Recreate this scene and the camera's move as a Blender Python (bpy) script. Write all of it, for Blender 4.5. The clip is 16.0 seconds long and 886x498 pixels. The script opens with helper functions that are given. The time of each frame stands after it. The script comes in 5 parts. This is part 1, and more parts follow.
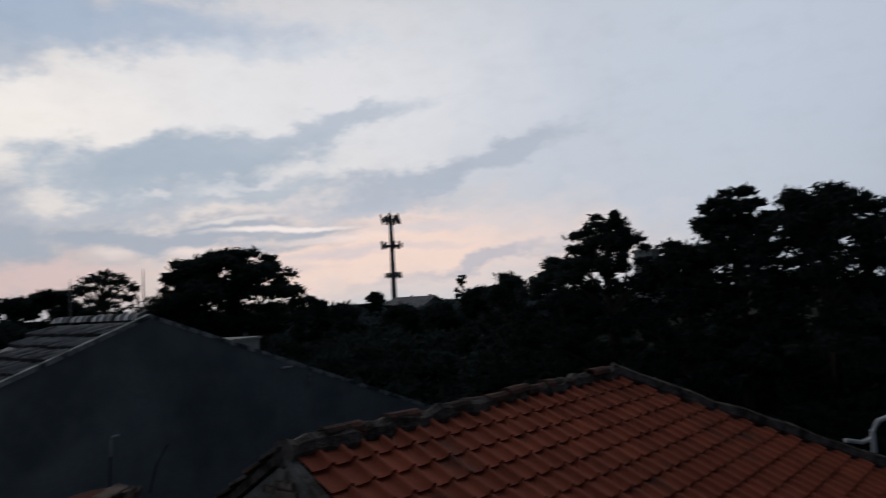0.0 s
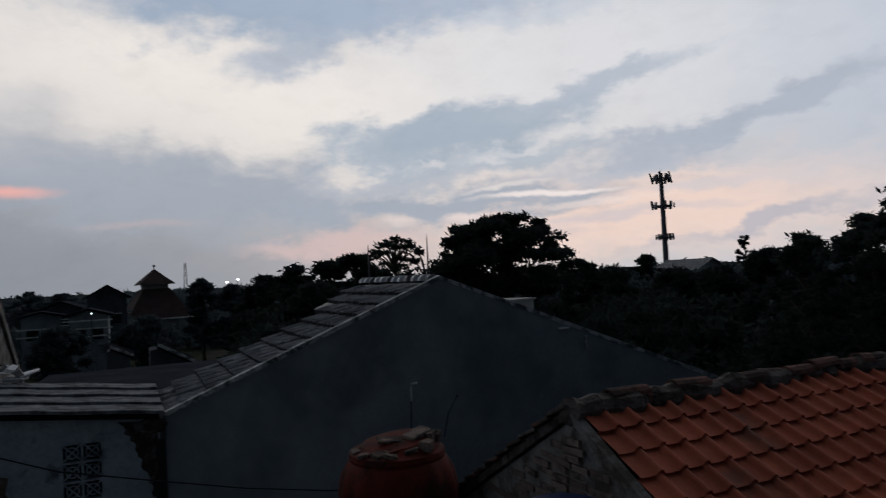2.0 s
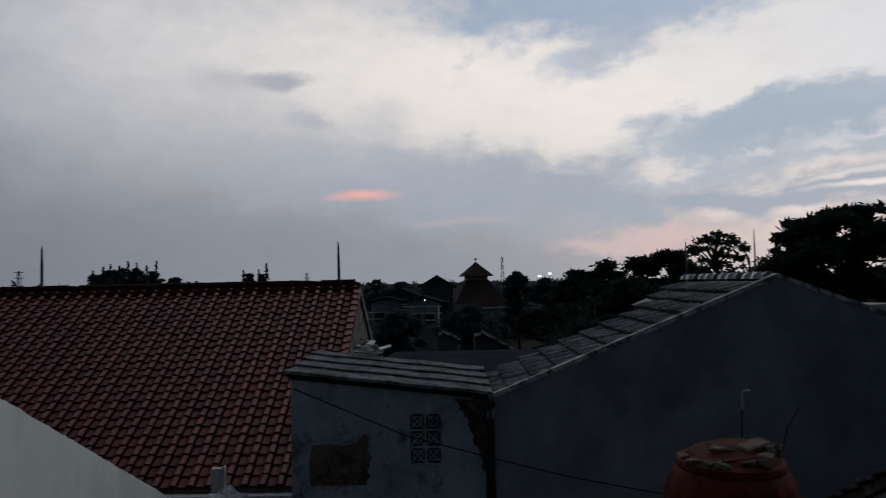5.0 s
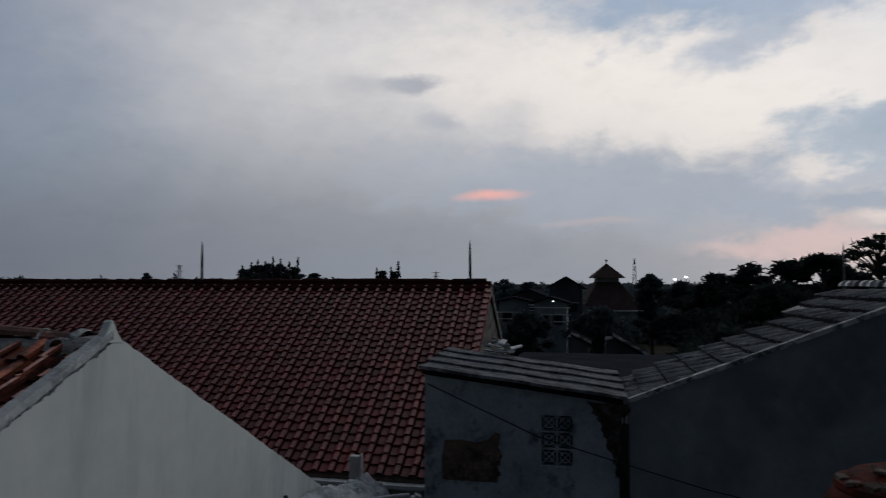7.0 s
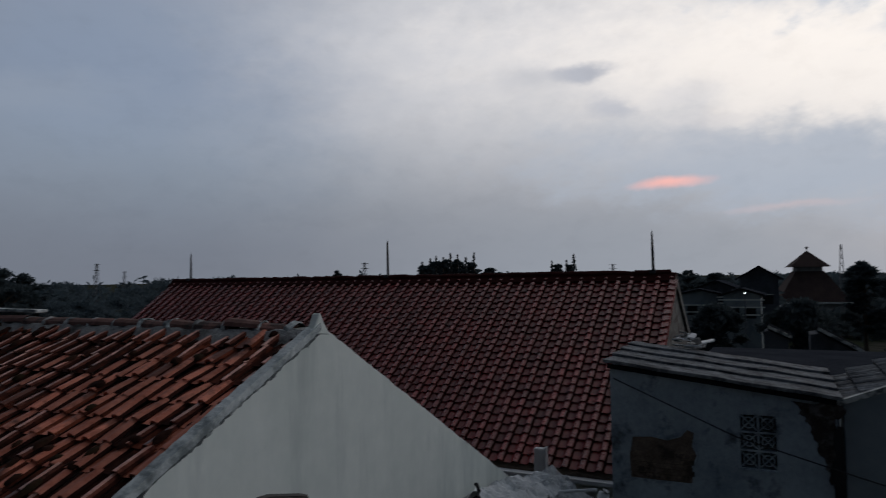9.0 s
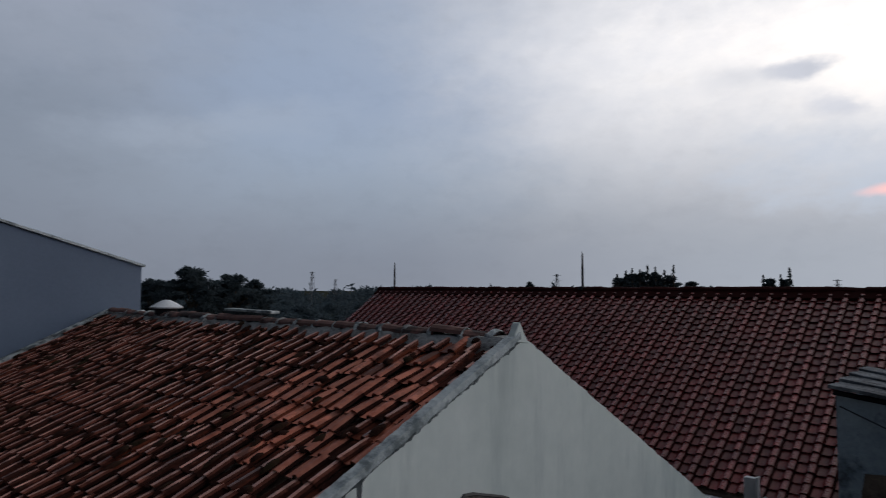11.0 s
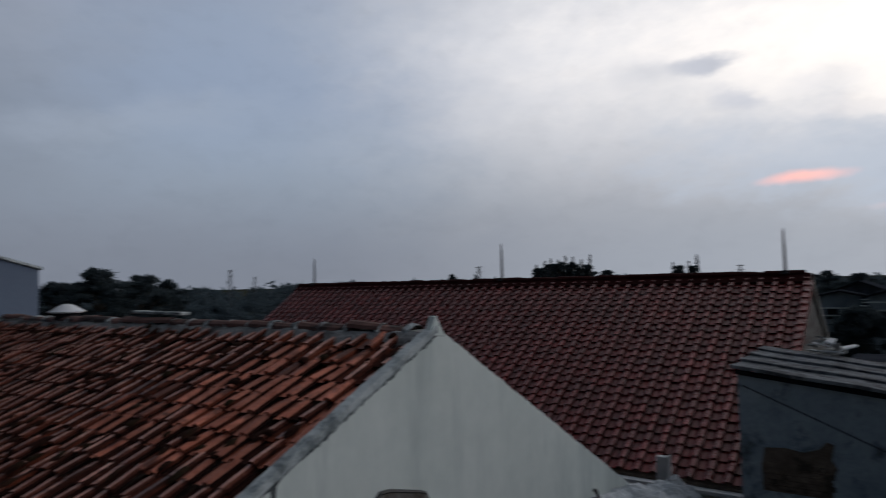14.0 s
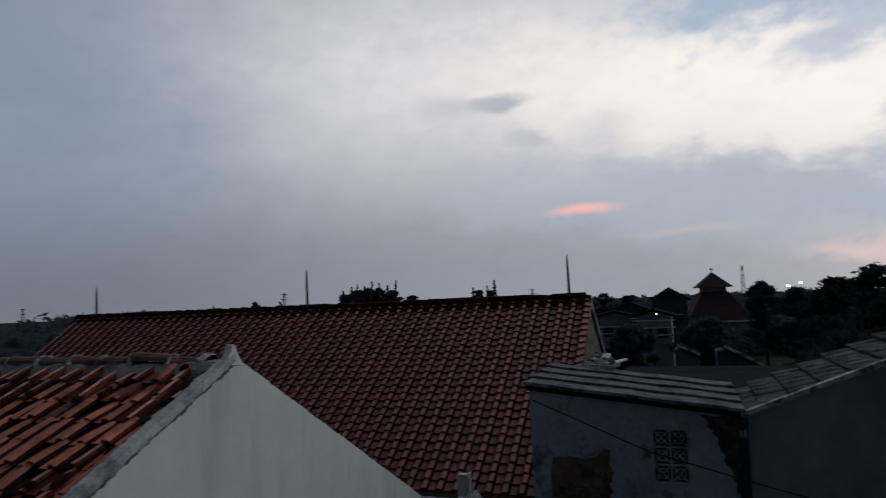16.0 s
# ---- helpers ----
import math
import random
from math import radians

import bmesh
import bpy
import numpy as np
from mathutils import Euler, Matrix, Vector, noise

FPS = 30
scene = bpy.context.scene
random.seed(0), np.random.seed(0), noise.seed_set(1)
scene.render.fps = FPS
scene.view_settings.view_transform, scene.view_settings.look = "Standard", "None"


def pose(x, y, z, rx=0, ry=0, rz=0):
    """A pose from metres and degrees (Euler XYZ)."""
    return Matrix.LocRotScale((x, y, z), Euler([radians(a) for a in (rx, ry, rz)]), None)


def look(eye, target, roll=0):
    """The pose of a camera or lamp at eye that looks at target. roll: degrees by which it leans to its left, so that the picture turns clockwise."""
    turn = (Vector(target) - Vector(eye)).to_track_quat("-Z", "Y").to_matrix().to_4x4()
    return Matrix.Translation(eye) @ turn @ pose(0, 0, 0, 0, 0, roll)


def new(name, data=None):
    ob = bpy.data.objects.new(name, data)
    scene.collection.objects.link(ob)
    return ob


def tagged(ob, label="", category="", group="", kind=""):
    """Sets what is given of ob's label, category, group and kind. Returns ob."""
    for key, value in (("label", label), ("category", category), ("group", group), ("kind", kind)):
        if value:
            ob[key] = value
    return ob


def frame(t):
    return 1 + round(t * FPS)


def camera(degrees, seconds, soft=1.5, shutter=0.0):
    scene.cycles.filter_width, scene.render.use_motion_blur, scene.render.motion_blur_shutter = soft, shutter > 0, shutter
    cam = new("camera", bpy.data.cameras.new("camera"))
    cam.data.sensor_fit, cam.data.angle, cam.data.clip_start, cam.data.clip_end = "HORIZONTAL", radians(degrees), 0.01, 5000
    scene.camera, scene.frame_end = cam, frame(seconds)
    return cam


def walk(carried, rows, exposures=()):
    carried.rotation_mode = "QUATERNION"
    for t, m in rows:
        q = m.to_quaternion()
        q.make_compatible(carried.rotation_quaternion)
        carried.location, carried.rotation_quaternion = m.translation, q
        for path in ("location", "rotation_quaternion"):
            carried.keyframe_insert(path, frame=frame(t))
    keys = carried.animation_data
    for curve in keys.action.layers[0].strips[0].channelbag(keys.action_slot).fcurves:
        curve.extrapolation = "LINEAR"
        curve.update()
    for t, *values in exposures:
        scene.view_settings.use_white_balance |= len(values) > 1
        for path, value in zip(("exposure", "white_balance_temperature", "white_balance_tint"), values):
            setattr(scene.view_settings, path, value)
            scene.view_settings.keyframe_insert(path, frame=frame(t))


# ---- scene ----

# ---- camera and walk ----
cam = camera(66.5, 16.0, soft=1.0, shutter=0.7)
ROWS = [
    (0, 0.000, -0.000, 6.000, -47.00, 4.19, 3.08),
    (0.5, -0.049, 0.031, 5.999, -40.43, 3.91, 2.77),
    (1, -0.091, 0.052, 5.988, -31.63, 3.56, 2.70),
    (1.5, -0.125, 0.025, 5.986, -25.72, 1.20, 2.47),
    (2, -0.102, 0.043, 6.005, -24.63, 2.21, 2.87),
    (2.5, -0.101, 0.083, 6.001, -18.66, 2.80, 2.27),
    (3, -0.117, 0.083, 5.991, -13.59, 2.77, 1.42),
    (3.5, -0.161, 0.089, 5.993, -8.51, 2.70, 1.21),
    (4, -0.186, 0.070, 5.992, -4.93, 2.46, 0.85),
    (4.5, -0.213, 0.075, 5.990, -1.76, 2.25, 1.13),
    (5, -0.225, 0.086, 5.988, 1.18, 2.77, 1.23),
    (7.5, -0.309, 0.020, 5.986, 15.54, 2.89, -0.02),
    (8, -0.328, 0.010, 5.986, 19.70, 3.02, 0.32),
    (10.5, -0.356, -0.091, 5.962, 38.05, 2.52, 0.38),
    (11, -0.346, -0.119, 5.970, 42.76, 3.51, -0.29),
    (11.5, -0.335, -0.127, 5.967, 44.38, 3.38, 0.23),
    (12, -0.321, -0.124, 5.954, 45.46, 3.88, 0.47),
    (12.5, -0.366, -0.033, 5.962, 43.14, 3.62, 1.38),
    (13, -0.340, -0.072, 5.972, 42.94, 4.51, 1.95),
    (13.5, -0.318, -0.060, 5.966, 41.25, 4.15, 2.32),
    (14, -0.325, -0.055, 5.974, 36.29, 2.93, 1.31),
    (14.5, -0.286, -0.069, 5.977, 28.97, 3.80, 1.91),
    (15, -0.313, -0.059, 5.966, 27.24, 4.04, 1.81),
    (15.5, -0.309, -0.062, 5.955, 23.79, 4.68, 1.60),
    (16, -0.313, -0.024, 5.958, 20.07, 4.65, 2.35),
]
EXPOSURES = [(0, -0.05), (1.5, -0.10), (3.5, -0.14), (5, -0.12), (8, -0.04), (10.5, 0.38), (11, 0.46), (12.5, 0.45), (13.5, 0.44), (14.5, 0.23), (16, 0.06)]
walk(cam, [(t, pose(x, y, z, 90 + pitch, roll, yaw)) for t, x, y, z, yaw, pitch, roll in ROWS], EXPOSURES)


# ---- world: a cloudy dusk sky ----
class Nodes:
    """Short hand for building node trees."""

    def __init__(self, tree):
        self.tree = tree
        tree.nodes.clear()

    def add(self, kind, **values):
        n = self.tree.nodes.new(kind)
        for k, v in values.items():
            setattr(n, k, v)
        return n

    def put(self, socket, value):
        if hasattr(value, "is_linked"):
            self.tree.links.new(value, socket)
        elif value is not None:
            socket.default_value = value

    def math(self, op, a, b=None, c=None, clamp=False):
        n = self.add("ShaderNodeMath", operation=op, use_clamp=clamp)
        for s, v in zip(n.inputs, (a, b, c)):
            self.put(s, v)
        return n.outputs[0]

    def mix(self, f, a, b, blend="MIX"):
        n = self.add("ShaderNodeMix", data_type="RGBA", blend_type=blend)
        self.put(n.inputs[0], f)
        for s, v in ((n.inputs[6], a), (n.inputs[7], b)):
            self.put(s, (*v, 1) if isinstance(v, tuple) and len(v) == 3 else v)
        return n.outputs[2]

    def noise(self, vector, scale, detail=4.0, rough=0.55):
        n = self.add("ShaderNodeTexNoise")
        self.put(n.inputs["Vector"], vector)
        n.inputs["Scale"].default_value = scale
        n.inputs["Detail"].default_value = detail
        n.inputs["Roughness"].default_value = rough
        return n.outputs[0]

    def ramp(self, f, stops):
        n = self.add("ShaderNodeValToRGB")
        el = n.color_ramp.elements
        while len(el) < len(stops):
            el.new(0.5)
        for e, (p, c) in zip(el, stops):
            e.position, e.color = p, (c, c, c, 1) if isinstance(c, (int, float)) else (*c, 1)
        self.put(n.inputs[0], f)
        return n.outputs[0]


world = bpy.data.worlds.new("dusk_sky")
scene.world = world
world.use_nodes = True
W = Nodes(world.node_tree)
coord = W.add("ShaderNodeTexCoord").outputs["Generated"]
sep = W.add("ShaderNodeSeparateXYZ")
W.put(sep.inputs[0], coord)
AZ = W.math("MULTIPLY", W.math("ARCTAN2", W.math("MULTIPLY", sep.outputs[0], -1.0), sep.outputs[1]), 57.2958)
EL = W.math("MULTIPLY", W.math("ARCSINE", sep.outputs[2]), 57.2958)
flat = W.add("ShaderNodeCombineXYZ")
W.put(flat.inputs[0], AZ)
W.put(flat.inputs[1], W.math("MULTIPLY", EL, 1.7))
cells = W.noise(flat.outputs[0], 0.13, 4.5, 0.62)
cells2 = W.noise(flat.outputs[0], 0.035, 3.0, 0.5)
shift = W.add("ShaderNodeVectorMath", operation="ADD")
W.put(shift.inputs[0], flat.outputs[0])
shift.inputs[1].default_value = (310, 77, 12)
cells3 = W.noise(shift.outputs[0], 0.15, 4.5, 0.62)
AZW = W.math("ADD", AZ, W.math("MULTIPLY", W.math("SUBTRACT", cells3, 0.5), 11.0))
ELW = W.math("ADD", EL, W.math("MULTIPLY", W.math("SUBTRACT", cells, 0.5), 6.5))
ELW = W.math("ADD", ELW, W.math("MULTIPLY", W.math("SUBTRACT", cells2, 0.5), 3.0))

streaky = W.add("ShaderNodeCombineXYZ")
W.put(streaky.inputs[0], AZ)
W.put(streaky.inputs[1], W.math("MULTIPLY_ADD", EL, 1.9, W.math("MULTIPLY", AZ, 0.12)))
PUFF = W.math("MULTIPLY", W.math("SUBTRACT", W.noise(streaky.outputs[0], 0.25, 6.0, 0.60), 0.5), 2.0)

# the open sky above the cloud
sky = W.add("ShaderNodeTexSky", sky_type="NISHITA", sun_disc=False)
sky.sun_elevation, sky.sun_rotation, sky.dust_density = radians(1.0), radians(20), 2.0
clear = W.mix(1.0, sky.outputs[0], (0.10, 0.10, 0.10), "MULTIPLY")

# broad veil of cloud: colour by compass direction, dimmer overhead and away from the sunset
east = W.ramp(W.math("MULTIPLY_ADD", AZ, 1 / 360, 0.5), [
    (0.10, (0.02, 0.027, 0.04)), (0.22, (0.22, 0.27, 0.35)), (0.30, (0.61, 0.64, 0.70)), (0.37, (0.70, 0.71, 0.75)), (0.44, (0.70, 0.68, 0.69)),
    (0.52, (0.58, 0.58, 0.61)), (0.60, (0.38, 0.40, 0.45)), (0.66, (0.23, 0.26, 0.32)), (0.76, (0.10, 0.13, 0.185)), (0.90, (0.02, 0.027, 0.04))])
up = W.ramp(W.math("DIVIDE", EL, 90.0, clamp=True), [(0.0, 0.9), (0.2, 1.0), (0.32, 0.92), (0.55, 0.68), (1.0, 0.58)])
veil = W.mix(1.0, east, up, "MULTIPLY")
COLOUR = W.mix(0.94, clear, veil)


def cloud(az, el, wide, high, colour, much=1.0, soft=0.6, tilt=0.0, warp=1.0, ragged=0.85):
    """One bank of cloud in the sky, at a bearing and a height in degrees."""
    global COLOUR
    a = W.math("SUBTRACT", W.math("ADD", W.math("MULTIPLY", AZW, warp), W.math("MULTIPLY", AZ, 1 - warp)), az)
    e = W.math("SUBTRACT", W.math("ADD", W.math("MULTIPLY", ELW, warp), W.math("MULTIPLY", EL, 1 - warp)), el)
    c, s = math.cos(radians(tilt)), math.sin(radians(tilt))
    p = W.math("MULTIPLY_ADD", a, c / wide, W.math("MULTIPLY", e, -s / wide))
    q = W.math("MULTIPLY_ADD", a, s / high, W.math("MULTIPLY", e, c / high))
    r = W.math("SQRT", W.math("ADD", W.math("MULTIPLY", p, p), W.math("MULTIPLY", q, q)))
    r = W.math("MULTIPLY_ADD", PUFF, ragged, r)
    m = W.add("ShaderNodeMapRange", interpolation_type="SMOOTHSTEP")
    W.put(m.inputs[0], r)
    m.inputs[1].default_value, m.inputs[2].default_value = 1 + soft, 1 - soft
    m.inputs[3].default_value, m.inputs[4].default_value = 0, much
    COLOUR = W.mix(m.outputs[0], COLOUR, colour)


CREAM, PEACH = (0.95, 0.89, 0.84), (0.97, 0.73, 0.63)
# wide soft areas
cloud(-74, 17, 24, 14, (0.54, 0.61, 0.73), 0.7, 0.9, ragged=0.2)
cloud(20, 18, 24, 8, (0.66, 0.66, 0.69), 0.75, 0.9, ragged=0.25)
cloud(-8, 14.5, 25, 6.5, CREAM, 0.95, 0.75, tilt=-6, ragged=0.45)
cloud(-36, 17, 16, 6, (0.82, 0.82, 0.85), 0.7, 0.8, ragged=0.3)
cloud(26, 4, 30, 9, (0.405, 0.42, 0.458), 0.80, 0.9, warp=0.5, ragged=0.12)
cloud(53, 15, 14, 12, (0.215, 0.27, 0.37), 0.88, 0.85, ragged=0.25)
cloud(78, 21, 13, 5, (0.27, 0.30, 0.37), 0.7, 0.8, ragged=0.5)
cloud(80, 8, 16, 11, (0.18, 0.21, 0.26), 0.7, 0.85, ragged=0.3)
cloud(62, 12.5, 8, 1.6, (0.31, 0.35, 0.42), 0.3, 0.8, tilt=8, ragged=0.5)
cloud(50, 7, 16, 5, (0.245, 0.295, 0.36), 0.6, 0.9, warp=0.5, ragged=0.12)
cloud(50, 0.5, 46, 6.5, (0.148, 0.166, 0.205), 0.85, 0.9, warp=0.35, ragged=0.08)
cloud(8, 0.5, 22, 4.5, (0.29, 0.32, 0.37), 0.6, 0.9, warp=0.4, ragged=0.1)
cloud(-42, 4.5, 17, 3.4, PEACH, 0.85, 0.75, ragged=0.4)
# the blue-grey bank under the cream light
cloud(-3, 7.4, 19, 3.0, (0.385, 0.43, 0.505), 0.9, 0.6, tilt=-4)
cloud(8, 10.6, 9, 2.2, (0.44, 0.47, 0.53), 0.65, 0.85, tilt=-6, ragged=0.4)
cloud(-15.5, 3.2, 6, 0.8, (0.74, 0.56, 0.54), 0.75, 0.8, ragged=0.4)
cloud(-26, 6.2, 15, 1.2, (0.40, 0.45, 0.53), 0.9, 0.55)
cloud(-22, 8.6, 8, 0.8, (0.43, 0.48, 0.57), 0.7, 0.7, tilt=3)
# the long streaked cloud and its neighbour
cloud(-22.5, 11.6, 7.5, 1.8, (0.43, 0.50, 0.59), 0.9, 0.5, tilt=5)
cloud(-29, 12.4, 9, 2.1, (0.42, 0.49, 0.58), 0.95, 0.5, tilt=9)
cloud(-37, 14.6, 8, 1.0, (0.47, 0.53, 0.62), 0.85, 0.55, tilt=11)
cloud(-30, 9.9, 9, 1.1, (0.46, 0.52, 0.60), 0.85, 0.6)
cloud(-44, 9.8, 6, 1.2, (0.44, 0.49, 0.58), 0.85, 0.5, tilt=6)
cloud(-52, 11.6, 8, 1.2, (0.46, 0.51, 0.60), 0.9, 0.5, tilt=14)
cloud(-40, 8.2, 9, 0.7, (0.50, 0.54, 0.62), 0.75, 0.7, tilt=3)
cloud(-33, 10.9, 6, 0.35, (0.72, 0.72, 0.75), 0.6, 0.8, tilt=7)
cloud(-28, 9.6, 1.6, 0.35, (0.80, 0.78, 0.79), 0.6, 0.8)
cloud(-23.5, 9.9, 1.2, 0.3, (0.78, 0.76, 0.77), 0.6, 0.8)
# high blue bank
cloud(-11, 22.3, 13, 3.2, (0.35, 0.44, 0.57), 0.95, 0.55)
cloud(-13, 18.6, 5.5, 1.4, (0.45, 0.51, 0.61), 0.8, 0.7, tilt=14)
cloud(-23, 21.8, 13, 1.7, (0.42, 0.50, 0.63), 0.8, 0.65)
cloud(-34, 20.5, 10, 0.7, (0.62, 0.67, 0.75), 0.5, 0.8, tilt=4)
# low streaks over the sunset
cloud(-51, 3.0, 8, 0.7, (0.52, 0.51, 0.57), 0.85, 0.6, tilt=10)
cloud(-33.9, 6.4, 5.2, 0.24, (1.0, 0.89, 0.85), 0.85, 0.6, warp=0.25, ragged=0.4)
cloud(-37, 5.4, 5.0, 0.25, (0.95, 0.80, 0.74), 0.6, 0.7, warp=0.3)
cloud(-30, 7.2, 3.0, 0.2, (0.92, 0.84, 0.80), 0.6, 0.7, tilt=5, warp=0.3)
cloud(-21.3, 4.8, 1.5, 0.4, (0.90, 0.78, 0.74), 0.5, 0.7, warp=0.4)
cloud(-27, 5.0, 1.7, 0.35, (0.95, 0.80, 0.75), 0.7, 0.7, warp=0.4)
cloud(-39, 4.3, 8, 0.32, (0.66, 0.60, 0.63), 0.7, 0.8, tilt=2, warp=0.5)
cloud(-31, 3.4, 6, 0.30, (0.66, 0.58, 0.60), 0.7, 0.8, warp=0.5)
cloud(-46, 6.2, 7, 0.4, (0.70, 0.66, 0.69), 0.6, 0.8, tilt=5, warp=0.6)
# small stray clouds
cloud(14.9, 16.5, 2.5, 0.75, (0.42, 0.44, 0.50), 0.9, 0.5, tilt=8, warp=0.4, ragged=0.7)
cloud(19.3, 16.0, 2.4, 0.8, (0.50, 0.51, 0.55), 0.65, 0.8, warp=0.5, ragged=0.5)
cloud(12.4, 13.9, 2.1, 0.8, (0.45, 0.47, 0.53), 0.75, 0.65, tilt=-14, warp=0.5, ragged=0.6)
cloud(7.0, 14.2, 2.5, 0.8, (0.66, 0.65, 0.67), 0.6, 0.7, warp=0.5)
cloud(4.0, 12.0, 3.0, 0.7, (0.70, 0.67, 0.67), 0.5, 0.7, warp=0.5)
cloud(8.0, 7.25, 2.1, 0.36, (1.0, 0.50, 0.44), 0.8, 0.9, tilt=3, warp=0.22, ragged=0.25)
cloud(-1.0, 5.0, 3.5, 0.25, (0.55, 0.46, 0.48), 0.5, 0.9, tilt=2, warp=0.3)

# fine mottling, and the dark ground side
grain = W.math("MULTIPLY_ADD", W.noise(flat.outputs[0], 0.30, 6.0, 0.62), 0.22, 0.89)
COLOUR = W.mix(1.0, COLOUR, W.ramp(grain, [(0, 0.0), (1, 1.0)]), "MULTIPLY")
COLOUR = W.mix(W.math("LESS_THAN", EL, -0.6), COLOUR, (0.02, 0.022, 0.025))
bg = W.add("ShaderNodeBackground")
W.put(bg.inputs[0], COLOUR)
bg.inputs[1].default_value = 1.0
W.put(W.add("ShaderNodeOutputWorld").inputs[0], bg.outputs[0])

# the last of the sun, behind cloud
sun = new("sun", bpy.data.lights.new("sun", "SUN"))
sun.data.energy, sun.data.angle, sun.data.color = 0.10, radians(25), (1.0, 0.82, 0.68)
sun.matrix_world = look((8, 20, 6), (0, 0, 0))


# ---- materials ----
def surface(name, one, two, scale=3.0, fine=40.0, rough=0.85, bump=0.3, stain=None, stain_scale=0.8, stain_at=0.58, pieces=0.0, metal=0.0, streak=False, depth=0.01, spec=0.4):
    """A matt weathered surface: two tones at two scales, stains, and fine relief. pieces: how much single pieces differ."""
    m = bpy.data.materials.new(name)
    m.use_nodes = True
    n = Nodes(m.node_tree)
    place = n.add("ShaderNodeNewGeometry")
    pos = place.outputs["Position"]
    if streak:
        mp = n.add("ShaderNodeMapping")
        n.put(mp.inputs[0], pos)
        mp.inputs["Scale"].default_value = (1.0, 1.0, 0.16)
        run = mp.outputs[0]
    else:
        run = pos
    big = n.noise(run, scale, 5.0, 0.6)
    small = n.noise(pos, fine, 4.0, 0.6)
    f = n.ramp(n.math("ADD", n.math("MULTIPLY", big, 0.65), n.math("MULTIPLY", small, 0.35)), [(0.36, 0.0), (0.64, 1.0)])
    c = n.mix(f, one, two)
    if pieces:
        rnd = n.math("FRACT", n.math("ADD", n.add("ShaderNodeObjectInfo").outputs["Random"], place.outputs["Random Per Island"]))
        c = n.mix(1.0, c, n.ramp(rnd, [(0.0, 1 - pieces), (0.55, 1.0), (1.0, 1 + pieces)]), "MULTIPLY")
    if stain:
        g = n.noise(run, stain_scale, 6.0, 0.65)
        if pieces:
            g = n.math("ADD", g, n.math("MULTIPLY", n.math("SUBTRACT", rnd, 0.5), 0.22))
        c = n.mix(n.ramp(g, [(stain_at - 0.07, 0.0), (stain_at + 0.07, 0.9)]), c, stain)
    b = n.add("ShaderNodeBump")
    b.inputs["Strength"].default_value, b.inputs["Distance"].default_value = bump, depth
    n.put(b.inputs["Height"], n.math("ADD", small, n.math("MULTIPLY", big, 0.6)))
    s = n.add("ShaderNodeBsdfPrincipled")
    n.put(s.inputs["Base Color"], c)
    n.put(s.inputs["Roughness"], n.math("MULTIPLY_ADD", small, 0.2, rough - 0.1))
    s.inputs["Metallic"].default_value = metal
    s.inputs["Specular IOR Level"].default_value = spec
    n.put(s.inputs["Normal"], b.outputs[0])
    n.put(n.add("ShaderNodeOutputMaterial").inputs[0], s.outputs[0])
    return m


def foliage(name, one, two):
    """Leaves: matt, with light passing through them."""
    m = bpy.data.materials.new(name)
    m.use_nodes = True
    n = Nodes(m.node_tree)
    geo = n.add("ShaderNodeNewGeometry")
    f = n.math("ADD", n.math("MULTIPLY", n.noise(geo.outputs["Position"], 0.9, 4.0), 0.6), n.math("MULTIPLY", geo.outputs["Random Per Island"], 0.4))
    c = n.mix(n.ramp(f, [(0.3, 0.0), (0.7, 1.0)]), one, two)
    d, t = n.add("ShaderNodeBsdfDiffuse"), n.add("ShaderNodeBsdfTranslucent")
    n.put(d.inputs[0], c)
    n.put(t.inputs[0], c)
    x = n.add("ShaderNodeMixShader")
    x.inputs[0].default_value = 0.45
    n.put(x.inputs[1], d.outputs[0])
    n.put(x.inputs[2], t.outputs[0])
    n.put(n.add("ShaderNodeOutputMaterial").inputs[0], x.outputs[0])
    return m


def lit(name, colour, strength):
    m = bpy.data.materials.new(name)
    m.use_nodes = True
    n = Nodes(m.node_tree)
    e = n.add("ShaderNodeEmission")
    e.inputs[0].default_value, e.inputs[1].default_value = (*colour, 1), strength
    n.put(n.add("ShaderNodeOutputMaterial").inputs[0], e.outputs[0])
    return m


DARKSTEEL = surface("dark_steel", (0.018, 0.018, 0.020), (0.035, 0.035, 0.038), 5, 60, 0.6, 0.1)
STAIN = surface("brown_damp_stain", (0.085, 0.080, 0.080), (0.155, 0.150, 0.150), 4, 30, 0.95, 0.8, (0.030, 0.022, 0.019), 5.0, 0.47, spec=0.1)
MOULD = surface("black_mould", (0.05, 0.056, 0.060), (0.15, 0.165, 0.165), 14, 60, 0.95, 0.4, (0.36, 0.39, 0.38), 9.0, 0.57, spec=0.1)
# dark roof lifted towards blue: haze put into the colour
HAZETINTROOF = surface("haze_tinted_roof", (0.026, 0.029, 0.037), (0.048, 0.053, 0.064), 1.0, 10, 0.95, 0.3, spec=0.0)
CUSHION = surface("moss_cushion", (0.020, 0.009, 0.007), (0.062, 0.025, 0.017), 14, 60, 0.95, 0.9, (0.030, 0.022, 0.012), 3.0, 0.58, pieces=0.5, spec=0.05)
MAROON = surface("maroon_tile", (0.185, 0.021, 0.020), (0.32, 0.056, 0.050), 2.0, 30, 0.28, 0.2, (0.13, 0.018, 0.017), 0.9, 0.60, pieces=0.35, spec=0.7)
